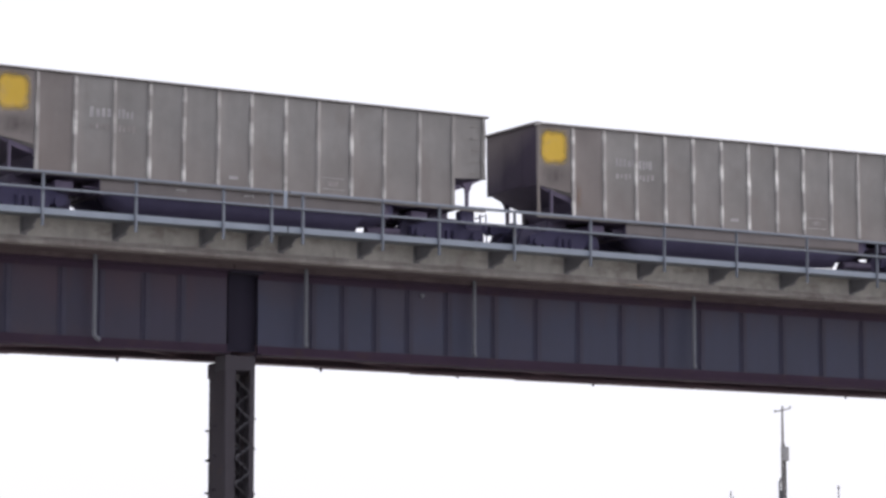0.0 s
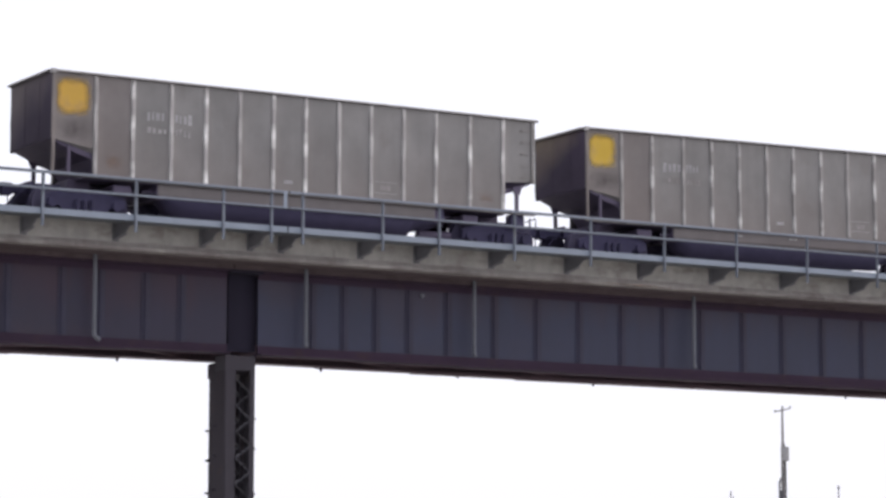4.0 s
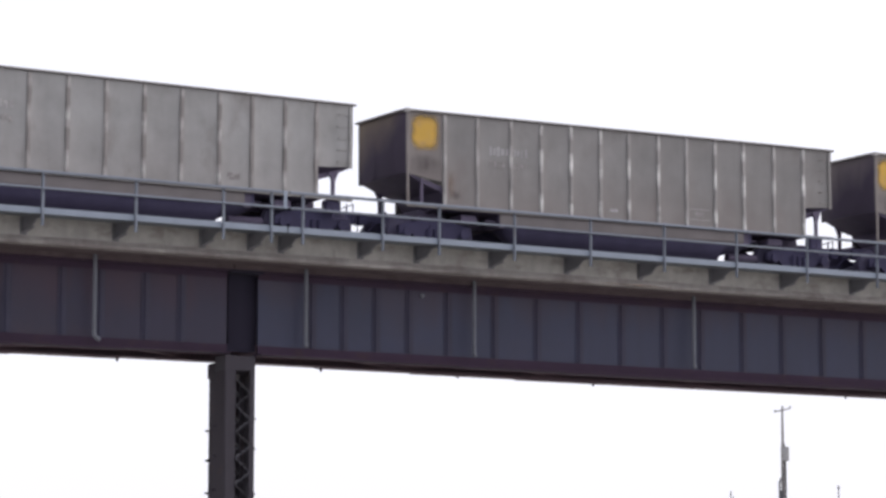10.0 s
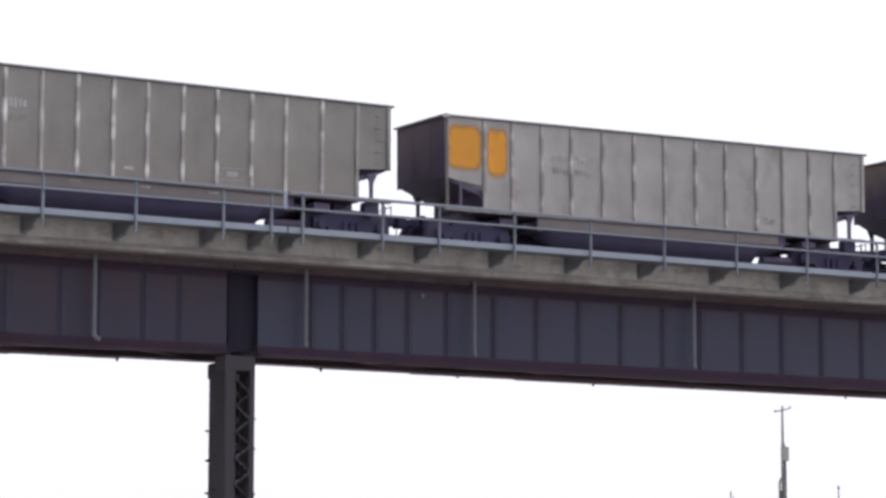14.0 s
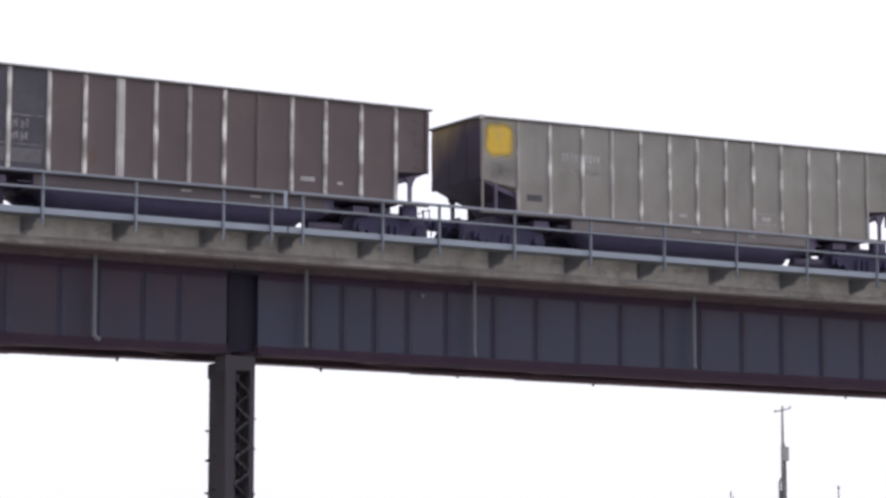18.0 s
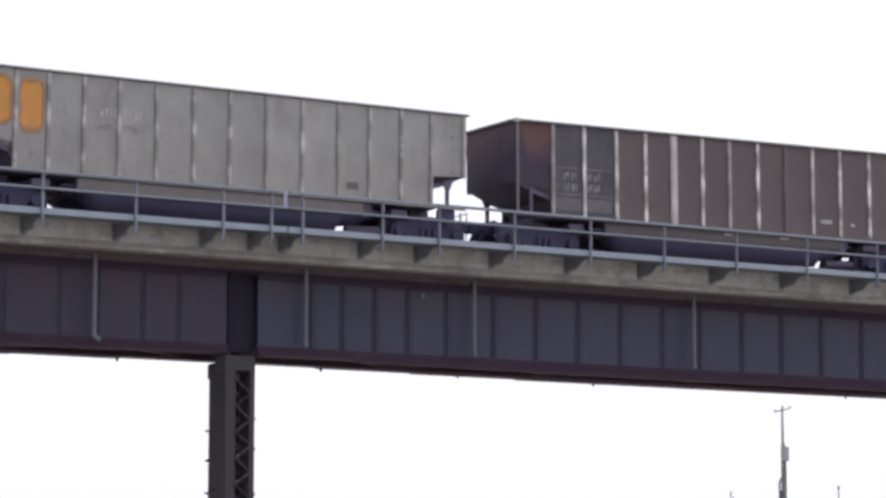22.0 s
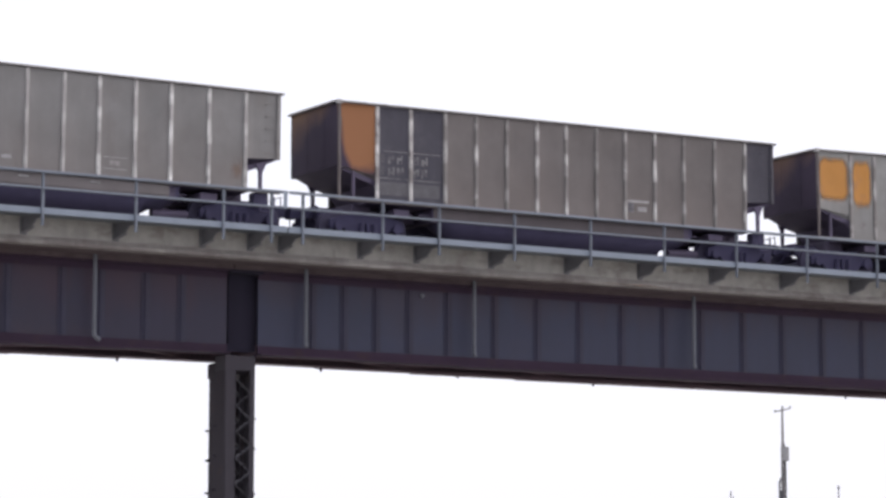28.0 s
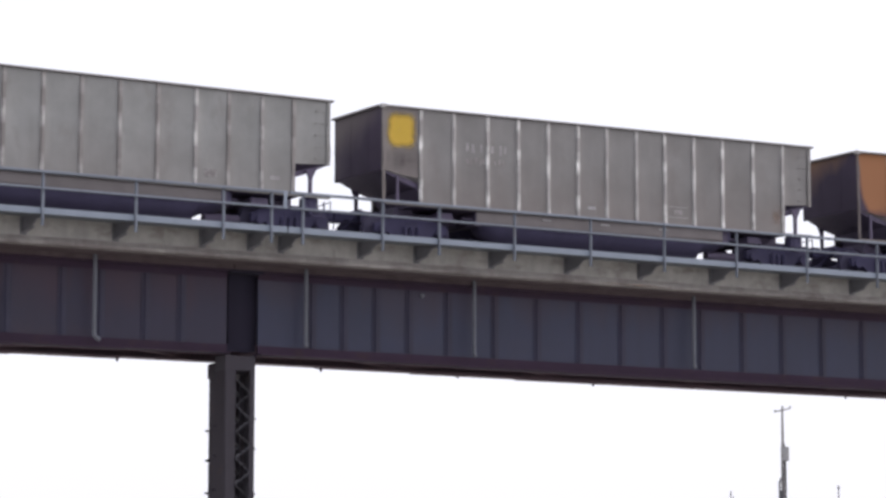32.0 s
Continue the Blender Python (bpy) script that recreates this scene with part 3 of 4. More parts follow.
def pier(x, y, turn):
    """Steel bent: two laced columns on concrete footings, with cap and bearings."""
    p = new("bridge_pier")
    tagged(p, "dark steel viaduct pier with two laced columns on concrete footings", "bridge pier", "piers of the viaduct")
    p.matrix_basis = Matrix.Translation((x, y, 0)) @ Matrix.Rotation(turn, 4, "Z")
    # the bent is skewed to the track
    for dx, dy, top, paint in ((0.0, -1.22, 8.16, "pier"), (0.93, 1.05, 8.16, "pier_rust_shade")):
        col = part("column", box(B(), dx - 0.43, dx - 0.41, dy - 0.26, dy + 0.26, 0.5, top), "pier_rust_shade", p)
        bm = B()
        box(bm, dx - 0.408, dx - 0.12, dy - 0.29, dy - 0.275, 0.5, top)
        box(bm, dx + 0.29, dx + 0.43, dy - 0.29, dy - 0.275, 0.5, top)
        box(bm, dx - 0.408, dx - 0.12, dy + 0.275, dy + 0.29, 0.5, top)
        box(bm, dx + 0.29, dx + 0.43, dy + 0.275, dy + 0.29, 0.5, top)
        box(bm, dx - 0.43, dx - 0.30, dy - 0.274, dy - 0.262, 0.5, top)
        part("flange_plate", bm, paint, col)
        part("side_plate", box(B(), dx + 0.41, dx + 0.43, dy - 0.26, dy + 0.26, 0.5, top), paint, col)
        def bar(bm):
            beam(bm, (-0.21, 0, -0.17), (0.21, 0, 0.17), 0.02, 0.075, (0, 1, 0))
        z, s = 0.9, 1
        while z < top - 0.55:
            for face in (-0.305, 0.305):
                part("lacing_bar", shared("lacing_bar", bar, "lacing"), "lacing", col,
                     m=Matrix.Translation((dx + 0.09, dy + face, z)) @ Matrix.Diagonal((s, 1, 1, 1)))
            z += 0.34
            s = -s
        part("cap_plate", box(B(), dx - (0.435 if dy < 0 else 0.47), dx + 0.435, dy - 0.296, dy + 0.296, top - 0.4, top - 0.02, 0.008), paint, col)
        for side, heights in ((1, (1.5, 3.2, 4.6, 5.76, 6.53)), (-1, (1.7, 3.1, 4.7, 5.57, 6.36))):
            for zz in heights:
                part("bolt", shared("bolt", lambda bm: rod(bm, (0, 0, 0), (0.085, 0, 0), 0.04, 6, 0.02), "pier"), "pier", col,
                     m=pose(dx + side * 0.43, dy - side * 0.2, zz, 0, 0, 0 if side > 0 else 180) @ Matrix.Diagonal((1.0 if side > 0 else 1.5, 1, 1, 1)))
        part("footing", box(B(), dx - 0.9, dx + 0.9, dy - 0.8, dy + 0.8, -0.3, 0.5, 0.04), "concrete", col, "concrete footing")
    bm = B()
    beam(bm, (0.02, -1.19, 7.9), (0.86, 1.05, 7.9), 0.5, 0.4)
    part("cap_beam", bm, "pier", p)
    return p


nodes = {0: (PIER_X, DECK_Y), -1: (X_LEFT, DECK_Y), 1: (X_RIGHT, DECK_Y)}
for side in (-1, 1):
    th = BEND * 34.0 * side
    for i in range(2, 7):
        px, py = nodes[side * (i - 1)]
        nodes[side * i] = (px + side * SPAN * math.cos(th), py + side * SPAN * math.sin(th))
main_pier = pier(PIER_X + 0.12, DECK_Y, 0.0)
for i, (nx, ny) in sorted(nodes.items()):
    if i == 0:
        continue
    th = BEND * 34.0 * (1 if i > 0 else -1)
    copy_thing(main_pier, Matrix.Translation((nx + 0.12, ny, 0)) @ Matrix.Rotation(th, 4, "Z"))
    if abs(i) >= 2:
        sx, sy = nodes[i] if i < 0 else nodes[i - 1]
        m = Matrix.Translation((sx, sy, 0)) @ Matrix.Rotation(th, 4, "Z")
        copy_thing(right_span if i > 0 else left_span, m)
        copy_thing(right_way if i > 0 else left_way, m @ pose(0.43 if i > 0 else 0, RAIL_Y - DECK_Y, 0))

# ---- track ----
track = tagged(new("railway_track"), "steel rails on timber sleepers bedded in ballast", "railway track", kind="structure")
steps = [s for s in range(-130, 197, 4)]
for off in (-0.755, 0.755):
    bm = B()
    rings = []
    for s in steps:
        x, y, th = along(s)
        nx, ny = -math.sin(th), math.cos(th)
        ring = [bm.verts.new((x + nx * (off + w), y + ny * (off + w), z)) for w, z in
                ((-0.07, 11.172), (0.07, 11.172), (0.07, 11.19), (0.012, 11.21), (0.012, 11.29), (0.035, 11.305), (0.035, 11.34), (-0.035, 11.34), (-0.035, 11.305), (-0.012, 11.29), (-0.012, 11.21), (-0.07, 11.19))]
        rings.append(ring)
    for a, b in zip(rings, rings[1:]):
        for i in range(12):
            bm.faces.new((a[i], a[(i + 1) % 12], b[(i + 1) % 12], b[i]))
    bm.faces.new(rings[0][::-1])
    bm.faces.new(rings[-1])
    bmesh.ops.recalc_face_normals(bm, faces=bm.faces[:])
    part("rail", bm, "rail", track)
pts, faces = [], []
s = -129.0
while s < 195:
    x, y, th = along(s)
    c, q = math.cos(th), math.sin(th)
    k = len(pts)
    for z in (11.05, 11.17):
        for u, v in ((-0.11, -1.3), (0.11, -1.3), (0.11, 1.3), (-0.11, 1.3)):
            pts.append((x + u * c - v * q, y + u * q + v * c, z))
    faces += [(k, k + 3, k + 2, k + 1), (k + 4, k + 5, k + 6, k + 7)] + [(k + i, k + (i + 1) % 4, k + 4 + (i + 1) % 4, k + 4 + i) for i in range(4)]
    s += 0.55
me = bpy.data.meshes.new("sleepers")
me.from_pydata(pts, [], faces)
me.materials.append(M["sleeper"])
tagged(part("sleepers", me, "sleeper", track), kind="stuff")

# ---- wagons ----
HALF, TOP, SILL, SIDE = 7.22, 3.77, 1.18, 1.32
PANELS = 14
PITCH = 2 * HALF / PANELS
WHEEL_R = 0.457
AXLES = (-7.06, -5.28, 5.28, 7.06)


def bulge(s, h, seed):
    """How far a side panel stands out at s (0 to 1 across) and height h: it is drawn in between its stakes, unevenly."""
    q = max(0.0, min(1.0, s))
    f = 2.6 * math.sqrt(q) * (1 - q)
    tall = math.sin(math.pi * max(0.0, min(1.0, (h - SILL) / (TOP - SILL)))) ** 0.5
    return -f * tall * (0.038 + 0.020 * noise.noise((s * 1.6 + seed * 7.1, h * 0.9, seed * 3.3))) + 0.010 * noise.noise((s * 3 + seed * 5.7, h * 2.2, seed))


def panel_bottom(s, kind):
    """Lower edge of a side panel; the panels at the ends are cut away over the trucks."""
    if kind == 0:
        return SILL - 0.01
    return 1.98 + 0.06 * s if kind > 0 else 1.84 + 0.20 * (1 - s)


def panel_sheet(bm, kind, seed, s0=0.0, s1=1.0, h0=None, h1=None, lift=0.0, nx=7, nz=9, round_=0.0):
    """One side sheet, in its own frame: u from 0 to PITCH, outside towards -y."""
    front, rear = [], []
    for j in range(nz + 1):
        rf, rr = [], []
        for i in range(nx + 1):
            a, b = i / nx, j / nz
            s = s0 + (s1 - s0) * a
            lo = panel_bottom(s, kind) if h0 is None else h0
            hi = TOP - 0.05 if h1 is None else h1
            h = lo + (hi - lo) * b
            if round_:
                # pull the four corners in
                ca, cb = abs(2 * a - 1), abs(2 * b - 1)
                cut = max(0.0, ca + cb - (2 - round_)) * 0.5
                s = s0 + (s1 - s0) * (0.5 + (a - 0.5) * (1 - cut * 0.8))
                h = lo + (hi - lo) * (0.5 + (b - 0.5) * (1 - cut * 0.5))
            if round_:
                s += 0.04 * noise.noise((s * 4.0, h * 3.0, seed + 0.5))
                h += 0.055 * noise.noise((s * 4.0, h * 3.0, seed + 9.5))
            y = -bulge(s, h, seed) - lift
            rf.append(bm.verts.new((s * PITCH, y, h)))
            rr.append(bm.verts.new((s * PITCH, y + 0.012 if not lift else y + 0.0035, h)))
        front.append(rf)
        rear.append(rr)
    for j in range(nz):
        for i in range(nx):
            bm.faces.new((front[j][i], front[j][i + 1], front[j + 1][i + 1], front[j + 1][i]))
    if lift:
        # a film of paint
        bmesh.ops.delete(bm, geom=[v for r in rear for v in r], context="VERTS")
        return
    for j in range(nz):
        for i in range(nx):
            bm.faces.new((rear[j][i], rear[j + 1][i], rear[j + 1][i + 1], rear[j][i + 1]))
    for j in range(nz):
        for c in (0, nx):
            bm.faces.new((front[j][c], front[j + 1][c], rear[j + 1][c], rear[j][c]))
    for i in range(nx):
        for r in (0, nz):
            bm.faces.new((front[r][i], front[r][i + 1], rear[r][i + 1], rear[r][i]))
    bmesh.ops.recalc_face_normals(bm, faces=bm.faces[:])


def rib_bar(bm, seed, low=SILL, wide=1.0):
    """A hat-shaped side stake, dented here and there along its height."""
    rings = []
    n = 18
    for j in range(n + 1):
        h = low + (TOP - 0.06 - low) * j / n
        e = noise.noise((seed * 9.7, h * 1.9, 0.3))
        d = 0.038 + 0.014 * noise.noise((seed * 4.1, h * 2.3, 7.0))
        w = (0.036 + 0.010 * noise.noise((seed * 2.9, h * 2.1, 3.0))) * wide
        c = 0.004 + 0.024 * e
        b = 0.062 * wide
        rings.append([bm.verts.new(q) for q in ((-b, 0.0, h), (-b, -0.012, h), (c - w - 0.024, -0.014, h), (c - w, -d - 0.002, h), (c + w, -d + 0.012, h), (c + w + 0.018, -0.016, h), (b, -0.012, h), (b, 0.0, h))])
    for a, b in zip(rings, rings[1:]):
        for i in range(8):
            bm.faces.new((a[i], a[(i + 1) % 8], b[(i + 1) % 8], b[i]))
    bm.faces.new(rings[0][::-1])
    bm.faces.new(rings[-1])
    bmesh.ops.recalc_face_normals(bm, faces=bm.faces[:])


def loft(bm, rings):
    """A closed body through rings of vertices."""
    rings = [[bm.verts.new(q) for q in r] for r in rings]
    k = len(rings[0])
    for a, b in zip(rings, rings[1:]):
        for i in range(k):
            bm.faces.new((a[i], a[(i + 1) % k], b[(i + 1) % k], b[i]))
    bm.faces.new(rings[0][::-1])
    bm.faces.new(rings[-1])
    bmesh.ops.recalc_face_normals(bm, faces=bm.faces[:])


def tub_side(bm, sgn):
    """The upright skirt of one of the two troughs that hang between the trucks."""
    rings = []
    for u, low in ((-4.22, 0.76), (-2.0, 0.745), (0, 0.74), (2.0, 0.745), (4.05, 0.77)):
        rings.append([(u, sgn * v, h) for v, h in ((SIDE - 0.05, SILL - 0.075), (SIDE - 0.045, low + 0.08), (SIDE - 0.06, low), (SIDE - 0.09, low), (SIDE - 0.09, SILL - 0.075))])
    loft(bm, rings)


def tub_bottom(bm, sgn):
    """The rounded trough behind the skirt."""
    rings = []
    for u, low in ((-4.1, 0.80), (-3.8, 0.46), (-3.4, 0.29), (0, 0.28), (3.38, 0.29), (3.44, 0.45), (4.0, 0.53), (4.3, 0.66), (4.36, 0.85)):
        top = SILL - 0.04
        rings.append([(u, sgn * v, h) for v, h in ((SIDE - 0.095, top), (SIDE - 0.095, max(low, 0.80)), (SIDE - 0.19, low + (0.80 - low) * 0.5), (SIDE - 0.4, low + 0.05), (0.85, low), (0.5, low + 0.04), (0.26, low + 0.2), (0.24, top))])
    loft(bm, rings)


def side_frame(bm):
    prism(bm, [(-1.12, 0.38), (-1.12, 0.62), (-0.85, 0.72), (-0.45, 0.80), (0.45, 0.80), (0.85, 0.72), (1.12, 0.62), (1.12, 0.38), (0.72, 0.40), (0.5, 0.22), (0.36, 0.18), (-0.36, 0.18), (-0.5, 0.22), (-0.72, 0.40)], -0.07, 0.07, 1)
    for u in (-0.89, 0.89):
        rod(bm, (u, -0.15, 0.457), (u, 0.1, 0.457), 0.13, 10)


def springs(bm):
    rod(bm, (0, -0.10, 0.24), (0, -0.10, 0.56), 0.07, 8)


def wheel_disc(bm):
    rod(bm, (0, -0.065, 0), (0, 0.065, 0), WHEEL_R - 0.012, 28)
    rod(bm, (0, 0.066, 0), (0, 0.095, 0), WHEEL_R + 0.022, 28)
    rod(bm, (0, -0.10, 0), (0, -0.066, 0), 0.13, 14)
    for i in range(4):
        a = math.pi / 2 * i
        rod(bm, (0.09 * math.cos(a), -0.115, 0.09 * math.sin(a)), (0.09 * math.cos(a), -0.101, 0.09 * math.sin(a)), 0.02, 6)


def coupler_knuckle(bm):
    box(bm, 7.2, 7.78, -0.08, 0.08, 0.76, 0.94, 0.015)
    prism(bm, [(7.76, -0.14), (7.98, -0.17), (8.07, -0.10), (8.03, -0.04), (7.93, -0.03), (7.93, 0.05), (8.05, 0.09), (8.03, 0.17), (7.76, 0.14)], 0.70, 1.0, 2)




# where the ribs stand along the side, for the two builds of wagon
RIBS_PLAIN = [-HALF, -6.01, -4.97, -3.89, -2.90, -1.92, -0.93, 0.03, 1.04, 2.02, 3.03, 4.04, 5.13, 6.20, HALF]
RIBS_AMBER = [-HALF, -5.97, -5.08, -4.11, -3.13, -2.08, -1.02, 0.03, 1.10, 2.17, 3.26, 4.21, 5.19, 6.13, HALF]


def wagon(k, spec):
    """An open bathtub coal wagon; +x is the way it runs."""
    near = RIBS_AMBER if k % 3 == 0 and k > 0 else RIBS_PLAIN
    body, rib, label = spec["body"], spec["rib"], spec["label"]
    w = new("coal_wagon")
    tagged(w, label, "coal wagon", "wagons of the coal train")
    lettered = spec.get("black")
    for side in (-1, 1):
        face = Matrix.Identity(4) if side < 0 else pose(0, 0, 0, 0, 0, 180)
        edges = near if side < 0 else [-u for u in reversed(near)]
        for i in range(PANELS):
            kind = -1 if i == 0 else 1 if i == PANELS - 1 else 0
            seed = (i * 3 + (k % 4) * 5 + (0 if side < 0 else 2)) % 17
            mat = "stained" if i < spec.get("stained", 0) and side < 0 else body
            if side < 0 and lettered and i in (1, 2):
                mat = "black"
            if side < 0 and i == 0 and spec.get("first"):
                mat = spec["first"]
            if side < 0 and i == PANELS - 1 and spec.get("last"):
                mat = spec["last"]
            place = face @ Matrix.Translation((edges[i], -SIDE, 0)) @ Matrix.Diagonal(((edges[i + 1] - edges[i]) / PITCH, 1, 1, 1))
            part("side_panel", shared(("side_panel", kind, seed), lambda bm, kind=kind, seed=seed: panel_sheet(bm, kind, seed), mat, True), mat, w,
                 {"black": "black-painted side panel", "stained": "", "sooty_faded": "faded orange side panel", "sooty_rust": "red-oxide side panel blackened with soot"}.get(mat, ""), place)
            if side < 0:
                for j, (pi, s0, s1, h0, h1, pm) in enumerate(spec.get("patches", ())):
                    if pi == i:
                        bm = B()
                        panel_sheet(bm, 0, seed, s0, s1, h0, h1, 0.004, 10, 12, spec.get("round", 0.3))
                        part("painted_patch", bm, pm, w, "yellow reflective paint patch" if pm in ("yellow", "gold") else "amber painted patch", place, True)
                for pi, s0, s1, h0, h1, pm in spec.get("stains", ()):
                    if pi == i:
                        bm = B()
                        panel_sheet(bm, 0, seed, s0, s1, h0, h1, 0.002, 8, 8)
                        part("stain", bm, pm, w, "rust-brown stain" if pm == "rust" else "sooty stain", place, True)
                marks = [q for q in spec.get("marks", ()) if q[0] == i]
                for name in sorted({q[5] for q in marks}):
                    bm = B()
                    for _, s0, s1, h0, h1, pm in marks:
                        if pm == name:
                            panel_sheet(bm, 0, seed, s0, s1, h0, h1, 0.006, 2, 1)
                    tagged(part("lettering", bm, name, w, "worn stencilled marks", place), kind="stuff")
        for i in range(PANELS + 1):
            low = SILL if 0 < i < PANELS else (1.19 if i == 0 and side < 0 else 2.0)
            seed = (i * 5 + k * 3 + (1 if side > 0 else 0)) % 13
            u = edges[i] + (0.05 if i == 0 else -0.05 if i == PANELS else 0)
            rm = spec.get("ribs", {}).get(i, rib) if side < 0 else rib
            if i in (0, PANELS):
                rm = spec.get("corner", "stained") if i == 0 else spec.get("last", body)
            wide = 1.9 if rm == "rib_pale" else 0.75 if i == 0 else 1.0
            part("rib", shared(("rib", seed, low, wide), lambda bm, seed=seed, low=low, wide=wide: rib_bar(bm, seed, low, wide), rm), rm, w, m=face @ Matrix.Translation((u, -SIDE - 0.002, 0)))
        def chord(bm):
            box(bm, -HALF - 0.02, HALF + 0.10, -SIDE - 0.075, -SIDE + 0.06, TOP - 0.055, TOP, 0.012)
        part("top_chord", shared("top_chord", chord, "chord"), "chord", w, m=face)
        def corner(bm):
            box(bm, -HALF - 0.045, -HALF + 0.10, -SIDE - 0.085, -SIDE + 0.05, TOP - 0.10, TOP + 0.016, 0.012)
        part("corner_cap", shared("corner_cap", corner, "rib_pale"), "rib_pale", w, "bare metal corner cap", face)
        def sill(bm):
            prism(bm, [(-SIDE - 0.06, SILL - 0.072), (-SIDE + 0.05, SILL - 0.072), (-SIDE + 0.05, SILL - 0.012), (-SIDE - 0.06, SILL - 0.012)], -HALF, HALF, 0)
        part("side_sill", shared("side_sill", sill, body), body, w, m=face)
        def post(bm):
            prism(bm, [(-0.045, SILL - 0.01), (0.045, SILL - 0.01), (0.05, 1.62), (0.16, 1.86), (-0.16, 1.86), (-0.05, 1.66)], -0.04, 0.03, 1)
        for u in ((-6.72, 6.66) if side < 0 else (-6.66, 6.58)):
            plain = side < 0 and u < 0
            part("end_post", shared(("end_post", plain), (lambda bm: box(bm, -0.04, 0.04, -0.03, 0.03, SILL - 0.01, 1.9)) if plain else post, "slope"), "slope", w, m=face @ Matrix.Translation((u, -SIDE + 0.03, 0)))
        # the trough's dark colour stands in for its shade below the skirt
        tub = part("tub", shared(("tub", side), lambda bm, side=side: tub_bottom(bm, side), "grime", True), "grime", w, "rounded tub, coloured dark for its shade")
        skirt = spec.get("skirt", "skirt")
        part("tub_skirt", shared(("tub_skirt", side), lambda bm, side=side: tub_side(bm, side), skirt), skirt, tub)
        if side < 0:
            for u in spec.get("plates", ()):
                plate = part("notice_plate", shared("notice_plate", lambda bm: box(bm, -0.15, 0.15, -0.006, 0.006, -0.03, 0.03, 0.002), "greyed"), "greyed", w, "small faded notice plate", pose(u, -SIDE + 0.036, 1.0))
        def running_gear(bm):
            for u in (-5.2, 5.2):
                box(bm, u - 0.25, u + 0.25, -SIDE + 0.08, -0.25, 0.80, 1.0, 0.02)
            rod(bm, (-4.6, -1.1, 0.9), (4.6, -1.1, 0.9), 0.03, 6)
            rod(bm, (3.74, -0.85, 0.40), (4.75, -0.85, 0.42), 0.13, 12)
        part("brake_gear", shared("brake_gear", running_gear, "slope"), "slope", w, m=face)
    for end in (-1, 1):
        face = Matrix.Identity(4) if end > 0 else pose(0, 0, 0, 0, 0, 180)
        def wall(bm):
            box(bm, HALF - 0.02, HALF, -SIDE + 0.013, SIDE - 0.013, 2.04, TOP - 0.06)
            for v in (-0.48, 0.48):
                box(bm, HALF + 0.001, HALF + 0.008, v - 0.09, v + 0.09, 2.06, TOP - 0.07, 0.004)
        end_mat = spec.get("end", "end_yellow") if end < 0 else "endwall"
        part("end_wall", shared("end_wall", wall, end_mat), end_mat, w, "dark end wall", face)
        def cap(bm):
            box(bm, HALF - 0.06, HALF + 0.10, -SIDE + 0.062, SIDE - 0.062, TOP - 0.055, TOP + 0.002, 0.012)
        part("end_chord", shared("end_chord", cap, "chord"), "chord", w, m=face)
        def slope(bm):
            prism(bm, [(HALF - 0.022, 2.02), (HALF - 0.022, 2.045), (4.1, 1.20), (4.1, 1.135), (5.75, 1.135), (6.1, 1.60), (6.5, 1.72)], -SIDE + 0.08, SIDE - 0.08, 1)
        part("slope_sheet", shared("slope_sheet", slope, "slope"), "slope", w, "dark sloping end sheet", face)
        def bolster(bm):
            box(bm, 5.85, 6.45, -0.65, 0.65, 0.80, 1.14, 0.02)
            box(bm, 4.08, 6.3, -SIDE + 0.06, SIDE - 0.06, 1.09, 1.13)
            box(bm, 4.05, 4.25, -SIDE + 0.07, SIDE - 0.07, 0.72, 1.08)
        part("body_bolster", shared("body_bolster", bolster, "slope"), "slope", w, m=face)
        if end > 0:
            part("brake_reservoir", shared("brake_reservoir", lambda bm: box(bm, 6.50, 6.94, -SIDE + 0.06, -0.95, 0.78, 1.12, 0.03), "grime"), "grime", w, m=face)
        def end_sill(bm):
            box(bm, HALF + 0.05, HALF + 0.15, -0.34, 0.34, 0.92, 1.06, 0.012)
            box(bm, 6.2, HALF + 0.05, -0.18, 0.18, 0.74, 1.04, 0.01)
        part("end_sill", shared("end_sill", end_sill, "grime"), "grime", w, m=face)
        def lever(bm):
            rod(bm, (HALF + 0.07, -SIDE + 0.04, 0.62), (HALF + 0.07, -SIDE + 0.04, 1.06), 0.016, 8)
            rod(bm, (HALF + 0.07, -SIDE + 0.04, 1.04), (HALF + 0.10, -0.3, 1.0), 0.013, 8)
        part("uncoupling_lever", shared("uncoupling_lever", lever, "grime"), "grime", w, m=face)
        part("coupler", shared("coupler", coupler_knuckle, "bogie"), "bogie", w, "rusty knuckle coupler", face)
        def hose(bm):
            pts_ = [(7.4, 0.28, 0.95), (7.62, 0.30, 0.72), (7.82, 0.24, 0.47), (8.0, 0.12, 0.40), (8.08, 0.06, 0.44)]
            for a, b in zip(pts_, pts_[1:]):
                rod(bm, a, b, 0.022, 7)
        part("air_hose", shared("air_hose", hose, "bogie"), "bogie", w, m=face)
        for i in range(5):
            def grab(bm):
                rod(bm, (6.78, -SIDE - 0.075, 0), (7.17, -SIDE - 0.075, 0), 0.0065, 7)
                for u in (6.78, 7.17):
                    rod(bm, (u, -SIDE - 0.075, 0), (u, -SIDE + 0.0, 0), 0.011, 6)
            part("grab_iron", shared("grab_iron", grab, spec.get("last", body)), body, w, m=face @ pose(0, 0, 2.15 + i * 0.32))
